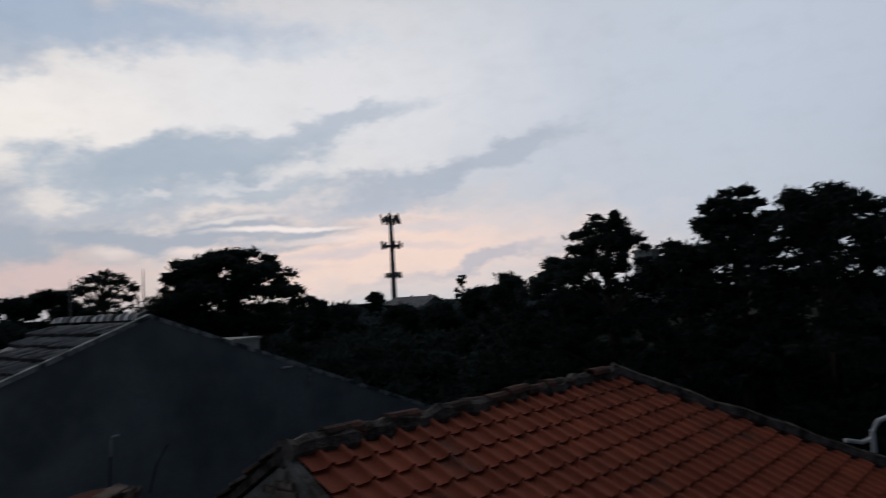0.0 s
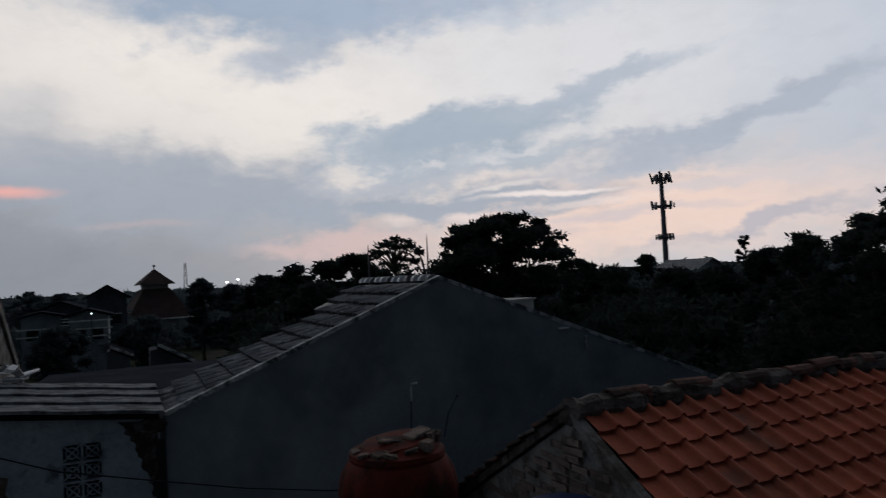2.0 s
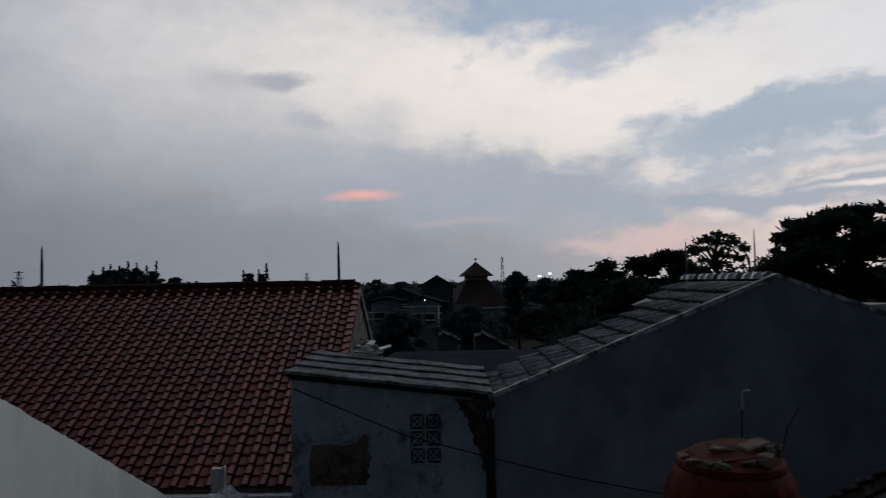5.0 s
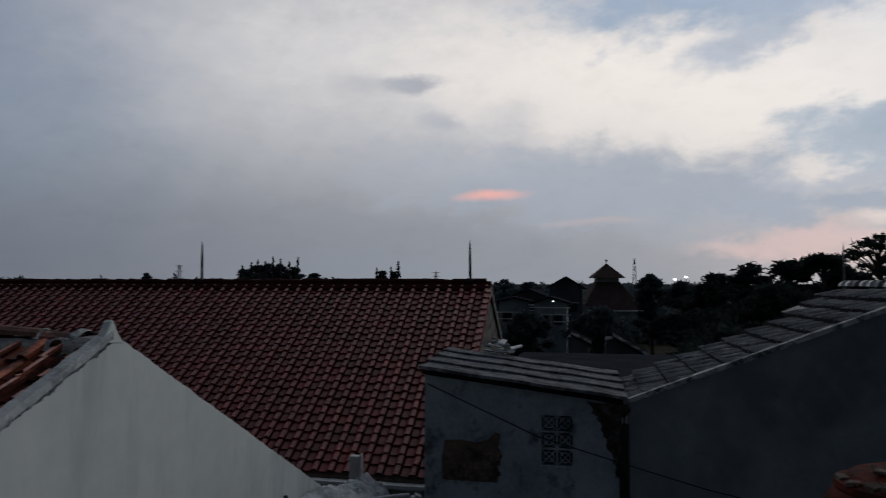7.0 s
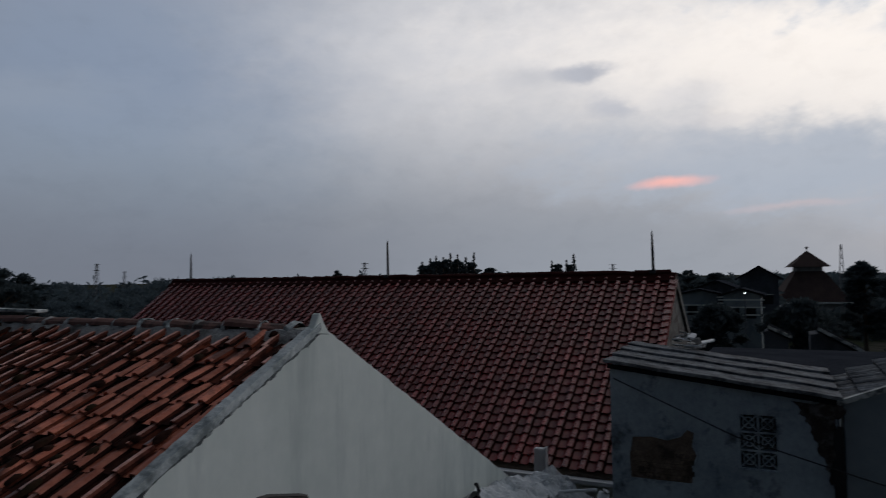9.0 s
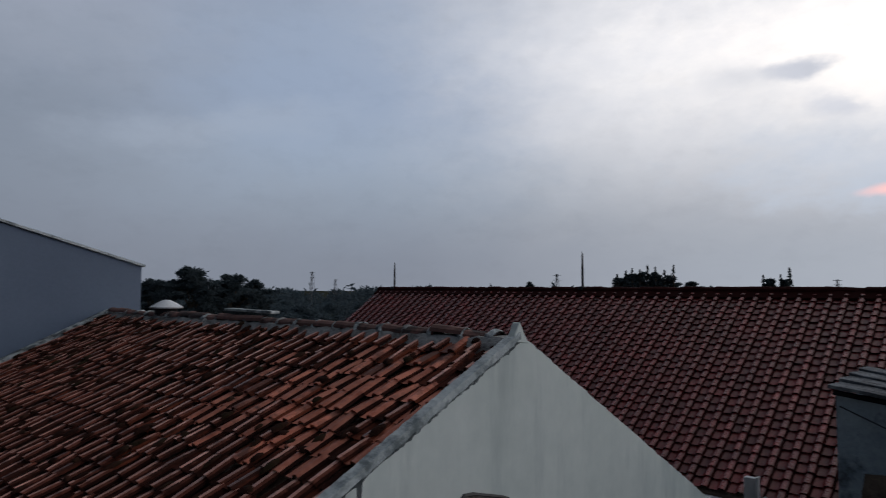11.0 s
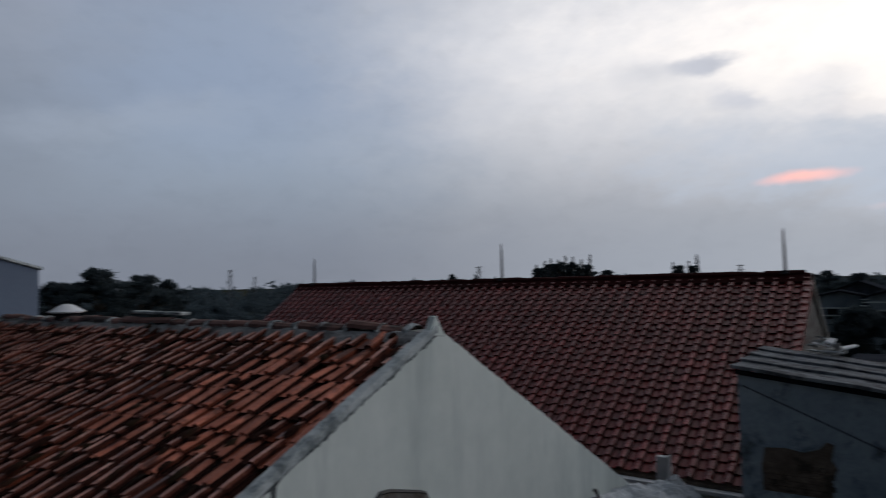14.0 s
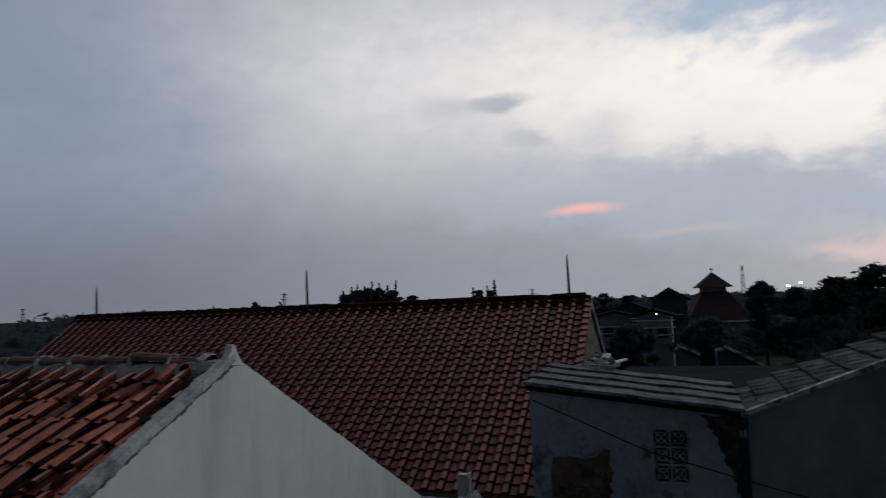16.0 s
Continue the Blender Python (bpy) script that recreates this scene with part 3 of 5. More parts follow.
# ---- house with the white gable and weathered orange roof ----
def white_house():
    h = thing("white_gable_house", "house with white rendered gable and mossy orange clay roof", "house")
    xw, x0, ry, rz, tf, tb = -3.3, -10.75, 3.9, 5.58, 0.47, 0.56
    ey, by = 0.7, 8.3
    ez, bz = rz - (ry - ey) * tf, rz - (by - ry) * tb
    part("roof_deck", Shape().prism([(x0, ry, rz - 0.04), (x0, ey, ez - 0.04), (x0, ey, ez - 0.1), (x0, ry, rz - 0.14), (x0, by, bz - 0.1), (x0, by, bz - 0.04)], (xw - 0.06 - x0, 0, 0)), WOOD, h)
    # gable wall with its raised coping
    top = rz + 0.05
    part("gable_wall", Shape().prism([(xw - 0.05, ey, 0), (xw - 0.05, by, 0), (xw - 0.05, by, bz + 0.05), (xw - 0.05, ry, top), (xw - 0.05, ey, ez + 0.05)], (0.05, 0, 0)), WHITE, h, "white rendered gable wall with faint streaks")
    for y, z, nm in ((ey, ez, "f"), (by, bz, "b")):
        n = 100
        out = 0.012 if nm == "f" else 0.0
        s = Shape()
        rng = random.Random(5)
        v = []
        for i in range(n + 1):
            a = i / n
            py, pz = ry + (y - ry) * a, top + (z + 0.05 - top) * a
            u, e = 0.042 + rng.uniform(-0.003, 0.003), rng.uniform(-0.002, 0.002)
            low = pz - 0.012 + rng.uniform(-0.004, 0.004)
            if nm == "b":
                low, e, u = pz, 0.0, 0.032 + rng.uniform(-0.006, 0.006)
            v += [(xw - 0.060 + e, py, pz), (xw + out + e, py, low), (xw + out + e, py, pz + u), (xw - 0.060 + e, py, pz + u + 0.008)]
        f = [tuple(4 * i + k for k in (j, (j + 1) % 4)) + tuple(4 * i + 4 + k for k in ((j + 1) % 4, j)) for i in range(n) for j in range(4)]
        s.add(v, f + [(3, 2, 1, 0), (4 * n, 4 * n + 1, 4 * n + 2, 4 * n + 3)])
        part("coping", s, PALECOPING if nm == "f" else WHITE, h, "white coping blackened by mould" if nm == "f" else "")
    part("apex_cap", Shape().prism([(xw - 0.058, ry - 0.10, top - 0.03), (xw - 0.058, ry + 0.12, top - 0.05), (xw - 0.058, ry + 0.055, top + 0.03), (xw - 0.058, ry + 0.028, top + 0.075), (xw - 0.058, ry + 0.006, top + 0.112), (xw - 0.058, ry - 0.012, top + 0.108), (xw - 0.058, ry - 0.04, top + 0.055)], (0.064, 0, 0)), WHITE, h, bevel=0.007)
    # mould running down from under the coping
    for y, z, seed, deep in ((ey, ez, 15, 1.0),):
        rng = random.Random(seed)
        runs, v, k, d = Shape(), [], 220, 0.02
        for i in range(k + 1):
            a = i / k
            py, pz = ry + (y - ry) * a, top - 0.008 - (top - z - 0.05) * a
            d = 0.017 + 0.7 * (d - 0.017) + rng.random() ** 5 * 0.018
            long = 0.16 if abs(a - 0.47) < 0.004 and deep == 1.0 else 0.0
            v += [(xw - 0.002, py, pz), (xw + 0.003, py, pz), (xw + 0.002, py, pz - (d + long) * deep), (xw - 0.002, py, pz - (d + long) * deep)]
        runs.add(v, [(4 * i + j, 4 * i + 4 + j, 4 * i + 5 + j, 4 * i + 1 + j) for i in range(k) for j in range(3)])
        part("mould_line", runs, MOULD, h, "dark ragged mould line below the coping")
    part("end_wall", Shape().prism([(x0 - 0.1, ey, 0), (x0 - 0.1, by, 0), (x0 - 0.1, by, bz + 0.03), (x0 - 0.1, ry, rz + 0.03), (x0 - 0.1, ey, ez + 0.03)], (0.1, 0, 0)), WHITE, h)
    part("end_coping", Shape().prism([(x0 - 0.12, ry, rz + 0.034), (x0 - 0.12, ey, ez + 0.034), (x0 - 0.12, ey, ez + 0.09), (x0 - 0.12, ry, rz + 0.09)], (0.16, 0, 0)), COPING, h, "pale cement coping")
    part("front_wall", Shape().box((x0, ey + 0.3, 0), (xw - 0.08, ey + 0.45, ez - 0.12)), WHITE, h)
    bed = Shape()
    rng = random.Random(18)
    k = int((xw - 0.063 - x0) / 0.07)
    v = []
    for i in range(k + 1):
        x = x0 + (xw - 0.063 - x0) * i / k
        dy, dz = rng.uniform(-0.02, 0.02), rng.uniform(-0.012, 0.012)
        v += [(x, ry - 0.17 + dy, rz - 0.085), (x, ry - 0.115 + dy * 0.6, rz - 0.01 + dz), (x, ry - 0.075, rz + 0.04 + dz), (x, ry + 0.08, rz + 0.045 + dz), (x, ry + 0.13, rz - 0.03)]
    bed.add(v, [(5 * i + j, 5 * i + 5 + j, 5 * i + 6 + j, 5 * i + 1 + j) for i in range(k) for j in range(4)] + [(4, 3, 2, 1, 0), tuple(5 * k + j for j in range(5))])
    part("ridge_bed", bed, CEMENT, h, "grey cement bedding of the ridge")
    ridge_caps(h, x0 + 0.1, xw - 0.2, ry, rz + 0.038, 0.31, 0.078, RIDGE, lift=0.022, seed=8)
    # pale mortar smeared over each joint
    for i in range(int((xw - 0.3 - x0) / 0.31) + 1):
        c, w = Shape(), rng.uniform(0.028, 0.05)
        ring = [(math.cos(math.pi * j / 6), math.sin(math.pi * j / 6)) for j in range(7)]
        q = rng.uniform(0.079, 0.088)
        v = [(e, cy * q * g + rng.uniform(-0.006, 0.006), cz * q * g * 0.84 + rng.uniform(-0.004, 0.010)) for e, g in ((-w, 0.86), (-w * 0.4, 1.0), (w * 0.5, 1.0), (w, 0.84)) for cy, cz in ring]
        c.add(v, [(7 * r + j, 7 * r + 7 + j, 7 * r + 8 + j, 7 * r + 1 + j) for r in range(3) for j in range(6)])
        part("mortar_joint", c, COPING if rng.random() < 0.75 else CEMENT, h, at=pose(x0 + 0.1 + i * 0.31, ry, rz + 0.03, 0, rng.uniform(-14, 8), rng.uniform(-16, 6)))
    s = tile_shape(0.165, 0.215, 0.034, 0.020, 0.020, US_M, HS_M)
    front = slope_poses(x0, xw - 0.058, ry - 0.05, rz - 0.02, ey, tf, 0.165, 0.215, jitter=0.024)
    # a patch of newer tiles near the gable
    rng = random.Random(31)
    fresh = [m for m in front if ((m.translation.x + 4.35) / 1.35) ** 2 + ((m.translation.y - 2.9) / 0.75) ** 2 < 1.0 + rng.uniform(-0.95, 0.25)]
    front = [m for m in front if m not in fresh]
    # cushions of dark moss over the older tiles
    rng = random.Random(77)
    mv, mf, k = [], [], 0
    for old, group in ((1, front), (0, fresh)):
        for m in group:
            p = m.translation
            g = noise.noise((p.x * 1.3, p.y * 1.6, 4.0)) + 0.5 * noise.noise((p.x * 4.1, p.y * 4.3, 9.0))
            if g + rng.uniform(-0.45, 0.45) < (0.02 if old else 0.25):
                continue
            for _ in range(rng.choice((1, 1, 2))):
                cx, cy = rng.uniform(0.40, 1.0) * 0.165, rng.uniform(0.0, 0.2)
                cz = 0.038 if cx > 0.09 else 0.014
                a, b, c = rng.uniform(0.025, 0.055), rng.uniform(0.03, 0.085), rng.uniform(0.014, 0.026)
                ring = [(cx + a * r * math.cos(q * math.pi / 4) * rng.uniform(0.75, 1.2), cy + b * r * math.sin(q * math.pi / 4) * rng.uniform(0.75, 1.2), cz + dz) for r, dz in ((1.0, 0.0), (0.72, c * 0.75)) for q in range(8)] + [(cx, cy, cz + c)]
                mv += [tuple(m @ Vector(q)) for q in ring]
                mf += [(k + q, k + (q + 1) % 8, k + 8 + (q + 1) % 8, k + 8 + q) for q in range(8)] + [(k + 8 + q, k + 8 + (q + 1) % 8, k + 16) for q in range(8)]
                k += 17
    moss = part("moss", Shape().add(mv, mf), CUSHION, h, smooth=True)
    tagged(moss, "dark moss cushions on the old tiles", kind="stuff")
    tile_field(h, "new_roof_tile", NEWTILE, fresh, s, lambda m: m.translation.length, "newer orange tiles", MOSSANDSHADE, (0, 3, 7, 8, 9, 10, 11, 15))
    # only roll tops stay pale: their highlight and flank shade are face colours
    tile_field(h, "roof_tile", ORANGE, front, s, lambda m: (m.translation - Vector((-3.0, 2.2, 5.0))).length, "rows of mossy orange clay tiles", MOSSANDSHADE, (0, 1, 2, 3, 7, 8, 9, 10, 11, 15), CLAYSHADE, (4, 6, 12, 14))
    return h


white_house()


# ---- house with the hipped orange roof ----
def hip_house():
    h = thing("hip_roof_house", "small brick house with orange clay hip roof", "house")
    xl, xr, ry, rz, tan = 2.66, 7.05, 4.0, 5.02, 0.57
    fall = 2.9
    ez = rz - fall * tan
    ey, by, xe = ry - fall, ry + fall, xr + fall
    d = 0.05
    deck = Shape()
    deck.add([(xl, ry, rz - d), (xr, ry, rz - d), (xe, ey, ez - d), (xl, ey, ez - d), (xe, by, ez - d), (xl, by, ez - d), (xl, ry, rz - 0.16), (xr, ry, rz - 0.16), (xe, ey, ez - 0.12), (xl, ey, ez - 0.12), (xe, by, ez - 0.12), (xl, by, ez - 0.12)],
             [(0, 3, 2, 1), (1, 2, 4), (0, 1, 4, 5), (6, 7, 8, 9), (7, 10, 8), (6, 11, 10, 7), (3, 9, 8, 2), (2, 8, 10, 4), (4, 10, 11, 5), (0, 6, 9, 3), (5, 11, 6, 0)])
    part("roof_deck", deck, ROOFDARK, h)
    part("wall", Shape().box((xl + 0.2, ey + 0.4, 0), (xe - 0.4, by - 0.4, ez + 0.0)), CONCRETE, h)
    part("gable_wall", Shape().prism([(xl - 0.03, ey + 0.1, 0), (xl - 0.03, by - 0.1, 0), (xl - 0.03, by - 0.1, ez - 0.02), (xl - 0.03, ry, rz - 0.07), (xl - 0.03, ey + 0.1, ez - 0.02)], (0.14, 0, 0)), PLASTER, h, "crumbling pale render over bare brick")
    rg2 = random.Random(28)
    # courses of brick left bare in the gable
    me = bpy.data.meshes.new("brick")
    b = Shape().box((0, 0, 0), (0.03, 0.19, 0.045))
    me.from_pydata(b.v, [], b.f)
    me.materials.append(BRICK)
    rng = random.Random(4)
    for r in range(22):
        z = 3.75 + r * 0.058
        half = (rz - 0.14 - z) / tan
        y = ry - half + rng.uniform(0, 0.1)
        while y + 0.2 < ry + half:
            if rng.random() < 0.72:
                ob = new("brick", me)
                ob.parent = h
                ob.matrix_basis = pose(xl - 0.045 + rng.uniform(-0.016, 0.014), y, z, rng.uniform(-3, 3), 0, rng.uniform(-4, 4))
            y += 0.205
    part("verge_mortar", Shape().prism([(xl - 0.06, ry, rz + 0.02), (xl - 0.06, ey, ez + 0.02), (xl - 0.06, ey, ez - 0.05), (xl - 0.06, ry, rz - 0.05)], (0.07, 0, 0)), PLASTER, h)
    part("back_verge", Shape().prism([(xl - 0.06, ry, rz + 0.02), (xl - 0.06, by, ez + 0.02), (xl - 0.06, by, ez - 0.05), (xl - 0.06, ry, rz - 0.05)], (0.09, 0, 0)), MORTAR, h)
    for i in range(14):
        t = 0.1 + i * 0.2
        part("verge_slab", Shape().box((-0.07, -0.13, -0.012), (0.07, 0.13, 0.014)), OLDRIDGE if i % 2 else MORTAR, h, at=pose(xl - 0.03, ry + t, rz + 0.045 - t * tan, -math.degrees(math.atan(tan)) + 7, 0, rg2.uniform(-4, 4)), bevel=0.004)
    lump = Shape()
    rg = random.Random(21)
    lp = [(xl - 0.06 + i * 0.11, ry - 0.02 + rg.uniform(-0.02, 0.02), rz - 0.01 + rg.uniform(-0.02, 0.03)) for i in range(int((xr - xl) / 0.11) + 2)]
    lump.tube(lp, [0.085 + rg.uniform(-0.025, 0.03) for _ in lp], 9)
    part("ridge_bed", lump, MORTAR, h, "rough dark cement ridge")
    ridge_caps(h, xl + 0.3, xr - 0.1, ry, rz + 0.015, 0.3, 0.088, OLDRIDGE, lift=0.06, seed=12)
    hip = Shape()
    rng = random.Random(6)
    pts = []
    for i in range(15):
        t = i / 14 * fall
        pts.append((xr + t, ry - t, rz + 0.03 - t * tan + rng.uniform(-0.015, 0.02)))
    hip.tube(pts, [0.10 + rng.uniform(-0.015, 0.02) for _ in pts], 7)
    part("hip_mortar", hip, MORTAR, h, "lumpy grey cement hip")
    s = tile_shape(0.19, 0.215, 0.038, 0.026, 0.024)
    front = slope_poses(xl + 0.02, xe, ry - 0.05, rz - 0.02, ey, tan, 0.19, 0.215, keep=lambda x, y: x < xr + (ry - y) - 0.05, jitter=0.006, seed=9)
    tile_field(h, "roof_tile", ORANGE2, front, s, lambda m: m.translation.length, "rows of orange clay tiles")


hip_house()


# ---- grey gable house and its shed ----
def grey_house():
    h = thing("grey_gable_house", "house with bare grey cement gable and grey tile roof", "house")
    yf, yb, xl, xa, xr, za, tan = 8.2, 11.6, 0.16, 3.63, 9.6, 5.97, 0.397
    zl, zr = za - (xa - xl) * tan, za - (xr - xa) * 0.385
    part("gable_wall", Shape().prism([(xl + 0.02, yf, 0), (xr, yf, 0), (xr, yf, zr), (xa, yf, za), (xl + 0.02, yf, zl)], (0, 0.14, 0)), GREYWALL, h, "unpainted grey cement gable wall")
    part("side_wall", Shape().box((xl + 0.1, yf + 0.144, 0), (xl + 0.24, 10.29, zl - 0.15)), GREYWALL, h)
    part("back_wall", Shape().prism([(xl + 0.25, 10.3, 0), (xr, 10.3, 0), (xr, 10.3, zr - 0.14), (xa, 10.3, za - 0.16), (xl + 0.25, 10.3, zl - 0.14)], (0, 0.14, 0)), GREYWALL, h)
    part("ridge_beam", Shape().prism([(xa - 0.9, 10.45, za - 0.44), (xa + 0.9, 10.45, za - 0.43), (xa, 10.45, za - 0.07)], (0, 1.2, 0)), GREYTILE, h)
    part("roof_deck", Shape().prism([(xl - 0.1, yf + 0.15, zl - 0.1), (xa, yf + 0.15, za - 0.06), (xr, yf + 0.15, zr - 0.06), (xr, yf + 0.15, zr - 0.12), (xa, yf + 0.15, za - 0.14), (xl - 0.1, yf + 0.15, zl - 0.16)], (0, 2.25, 0)), GREYTILE, h)
    # pale verge strip on the falling edge
    part("verge", Shape().prism([(xl - 0.12, yf - 0.03, zl - 0.05), (xa - 0.05, yf - 0.03, za - 0.02), (xa - 0.05, yf - 0.03, za + 0.035), (xl - 0.12, yf - 0.03, zl + 0.005)], (0, 0.10, 0)), COPING, h, "pale cement verge strip")
    part("verge", Shape().prism([(xa - 0.05, yf - 0.01, za - 0.02), (xr, yf - 0.01, zr - 0.02), (xr, yf - 0.01, zr + 0.045), (xa - 0.05, yf - 0.01, za + 0.035)], (0, 0.20, 0)), COPING, h, "worn pale cement verge")
    # flat grey tiles on the side that faces the shed
    pitch = math.degrees(math.atan(tan))
    run = (xa - xl + 0.1) / math.cos(radians(pitch))
    s = Shape()
    L, w = 0.33, 0.34
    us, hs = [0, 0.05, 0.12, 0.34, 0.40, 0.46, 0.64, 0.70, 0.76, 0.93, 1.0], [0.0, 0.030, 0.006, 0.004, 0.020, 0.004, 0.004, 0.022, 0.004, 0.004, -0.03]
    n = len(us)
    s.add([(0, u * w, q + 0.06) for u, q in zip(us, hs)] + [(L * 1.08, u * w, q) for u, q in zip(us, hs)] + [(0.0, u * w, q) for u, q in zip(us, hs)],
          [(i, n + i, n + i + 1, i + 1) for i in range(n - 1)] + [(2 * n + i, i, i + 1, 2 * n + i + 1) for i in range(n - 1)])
    spots = []
    rng = random.Random(2)
    for r in range(int(run / L)):
        for c in range(int((yb - yf - 0.05) / w)):
            d = r * L
            if yf + 0.08 + c * w > 10.3 + max(0.0, d - 2.6) * 1.1:
                continue
            spots.append(pose(xl - 0.1 + d * math.cos(radians(pitch)), yf + 0.08 + c * w, zl - 0.10 + d * math.sin(radians(pitch)) + 0.03 + rng.uniform(0, 0.012), rng.uniform(-2, 2), -pitch + rng.uniform(-1.2, 1.2), rng.uniform(-1.6, 1.6)))
    # butt faces are near-black: the shadow under each course is painted on
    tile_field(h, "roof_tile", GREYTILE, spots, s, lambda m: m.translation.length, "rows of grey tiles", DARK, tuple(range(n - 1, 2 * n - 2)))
    cap = Shape()
    nn = 6
    cv = []
    for e, r in ((0, 0.095), (0.15, 0.075)):
        cv += [(math.cos(math.pi * k / (nn - 1)) * r, e, math.sin(math.pi * k / (nn - 1)) * r) for k in range(nn)]
    cap.add(cv + [(0, 0, 0)], [(k, k + 1, nn + k + 1, nn + k) for k in range(nn - 1)] + [(k + 1, k, 2 * nn) for k in range(nn - 1)])
    for i in range(12):
        part("ridge_tile", cap, PLASTIC if i % 3 else GREYTILE, h, at=pose(xa, yf + 0.3 + i * 0.27, za - 0.03, rng.uniform(-3, 3), 0, rng.uniform(-3, 3)))


grey_house()


def shed():
    h = thing("shed", "blue-grey rendered lean-to with corrugated fibre-cement roof", "shed")
    xl, xr, yf, yb = -2.24, 0.12, 8.2, 10.6
    zl, zr = 4.90, 4.62
    wl, wr, wt, wb = -0.83, -0.45, 4.43, 3.83
    # front wall in pieces round the vent opening
    for (a, b, lo, hi) in ((xl, wl, 0, None), (wr, xr, 0, None), (wl, wr, 0, wb), (wl, wr, wt, None)):
        za = zl + (a - xl) / (xr - xl) * (zr - zl) if hi is None else hi
        zb = zl + (b - xl) / (xr - xl) * (zr - zl) if hi is None else hi
        part("front_wall", Shape().prism([(a, yf, lo), (b, yf, lo), (b, yf, zb), (a, yf, za)], (0, 0.13, 0)), SHEDWALL, h, "blue-grey render, cracked and stained")
    part("side_wall", Shape().box((xl, yf + 0.132, 0), (xl + 0.12, yb - 0.5, zl - 0.12)), SHEDWALL, h)
    part("side_wall", Shape().box((xr - 0.12, yf + 0.132, 0), (xr, yb - 0.5, zr - 0.06)), SHEDWALL, h)
    # added near-black sheet that stands for the shade behind the vent holes
    part("vent_shade_backing", Shape().box((wl - 0.1, yf + 0.2, wb - 0.1), (wr + 0.1, yf + 0.25, wt + 0.1)), DARK, h)
    part("back_wall", Shape().box((xl + 0.13, yb - 0.6, 0), (xr - 0.13, yb - 0.5, zr - 0.05)), SHEDWALL, h)
    # vent blocks: round and diamond piercing in each
    cols, rows = 2, 3
    bw, bh = (wr - wl) / cols, (wt - wb) / rows
    for i in range(cols):
        for j in range(rows):
            cx, cz = wl + (i + 0.5) * bw, wb + (j + 0.5) * bh
            v = Shape()
            e = 0.011
            for lo, hi in (((-bw / 2, 0, -bh / 2), (bw / 2, 0.1, -bh / 2 + e)), ((-bw / 2, 0, bh / 2 - e), (bw / 2, 0.1, bh / 2)), ((-bw / 2, 0, -bh / 2 + e), (-bw / 2 + e, 0.1, bh / 2 - e)), ((bw / 2 - e, 0, -bh / 2 + e), (bw / 2, 0.1, bh / 2 - e))):
                v.box(lo, hi)
            for a in (45, 135):
                v.box((-bw * 0.62, 0.02, -0.008), (bw * 0.62, 0.08, 0.008), pose(0, 0, 0, 0, a, 0))
            n, ro, ri = 16, bw * 0.34, bw * 0.27
            ring = []
            for r in (ro, ri):
                for y in (0.015, 0.085):
                    ring += [(r * math.cos(2 * math.pi * k / n), y, r * math.sin(2 * math.pi * k / n)) for k in range(n)]
            q = []
            for k in range(n):
                m = (k + 1) % n
                q += [(k, m, n + m, n + k), (2 * n + m, 2 * n + k, 3 * n + k, 3 * n + m), (m, k, 2 * n + k, 2 * n + m)]
            v.add(ring, q)
            part("vent_block", v, SHEDWALL, h, at=pose(cx, yf + 0.004, cz))
    part("vent_sill", Shape().box((wl - 0.02, yf - 0.012, wb - 0.02), (wr + 0.02, yf + 0.1, wb - 0.001)), SHEDWALL, h, bevel=0.004)
    # place where the render has fallen off
    edge = [(-2.02, 3.60), (-1.34, 3.60), (-1.33, 3.78), (-1.27, 3.92), (-1.32, 4.02), (-1.29, 4.18), (-1.38, 4.21), (-1.46, 4.12), (-1.6, 4.07), (-1.78, 4.10), (-2.0, 4.08), (-2.03, 3.9)]
    part("bare_patch", Shape().prism([(x, yf - 0.004, z) for x, z in edge], (0, 0.003, 0)), DAMPBRICK, h, "patch of bare dark brick where render fell off")
    lip = Shape()
    for (a, b), (c, d) in zip(edge[2:], edge[3:]):
        lip.tube([(a, yf - 0.006, b), (c, yf - 0.006, d)], 0.012, 5)
    part("render_edge", lip, SHEDWALL, h, "broken edge of the render")
    rng = random.Random(7)
    for r in range(7):
        for c in range(4):
            if rng.random() < 0.75 and r < 6 - c % 2:
                part("brick", Shape().box((0, -0.012, 0), (0.15, 0.0, 0.05)), DAMPBRICK, h, at=pose(-2.0 + c * 0.163 + (r % 2) * 0.05, yf - 0.004, 3.62 + r * 0.062))
    rd = random.Random(17)
    edge2 = [(-0.30, 4.60), (0.10, 4.56), (0.10, 3.80), (0.04, 3.74)]
    for k in range(1, 22):
        q = k / 22
        edge2.append((0.02 - 0.30 * q ** 1.6 + rd.uniform(-0.028, 0.028), 3.76 + 0.82 * q))
    part("damp_patch", Shape().prism([(x, yf - 0.004, z) for x, z in edge2], (0, 0.003, 0)), STAIN, h, "dark damp patch of bare brick in the corner")
    # no real opening: a near-black plate paints the corner's shade
    part("corner_gap_shade", Shape().prism([(0.06, yf - 0.03, 3.0), (0.17, yf - 0.03, 3.0), (0.17, yf - 0.03, 4.36), (0.11, yf - 0.03, 4.37), (0.07, yf - 0.03, 4.22), (0.09, yf - 0.03, 4.05), (0.03, yf - 0.03, 3.9), (0.07, yf - 0.03, 3.7)], (0, 0.024, 0)), DARK, h, "near-black plate for the shade in the gap by the neighbour wall")
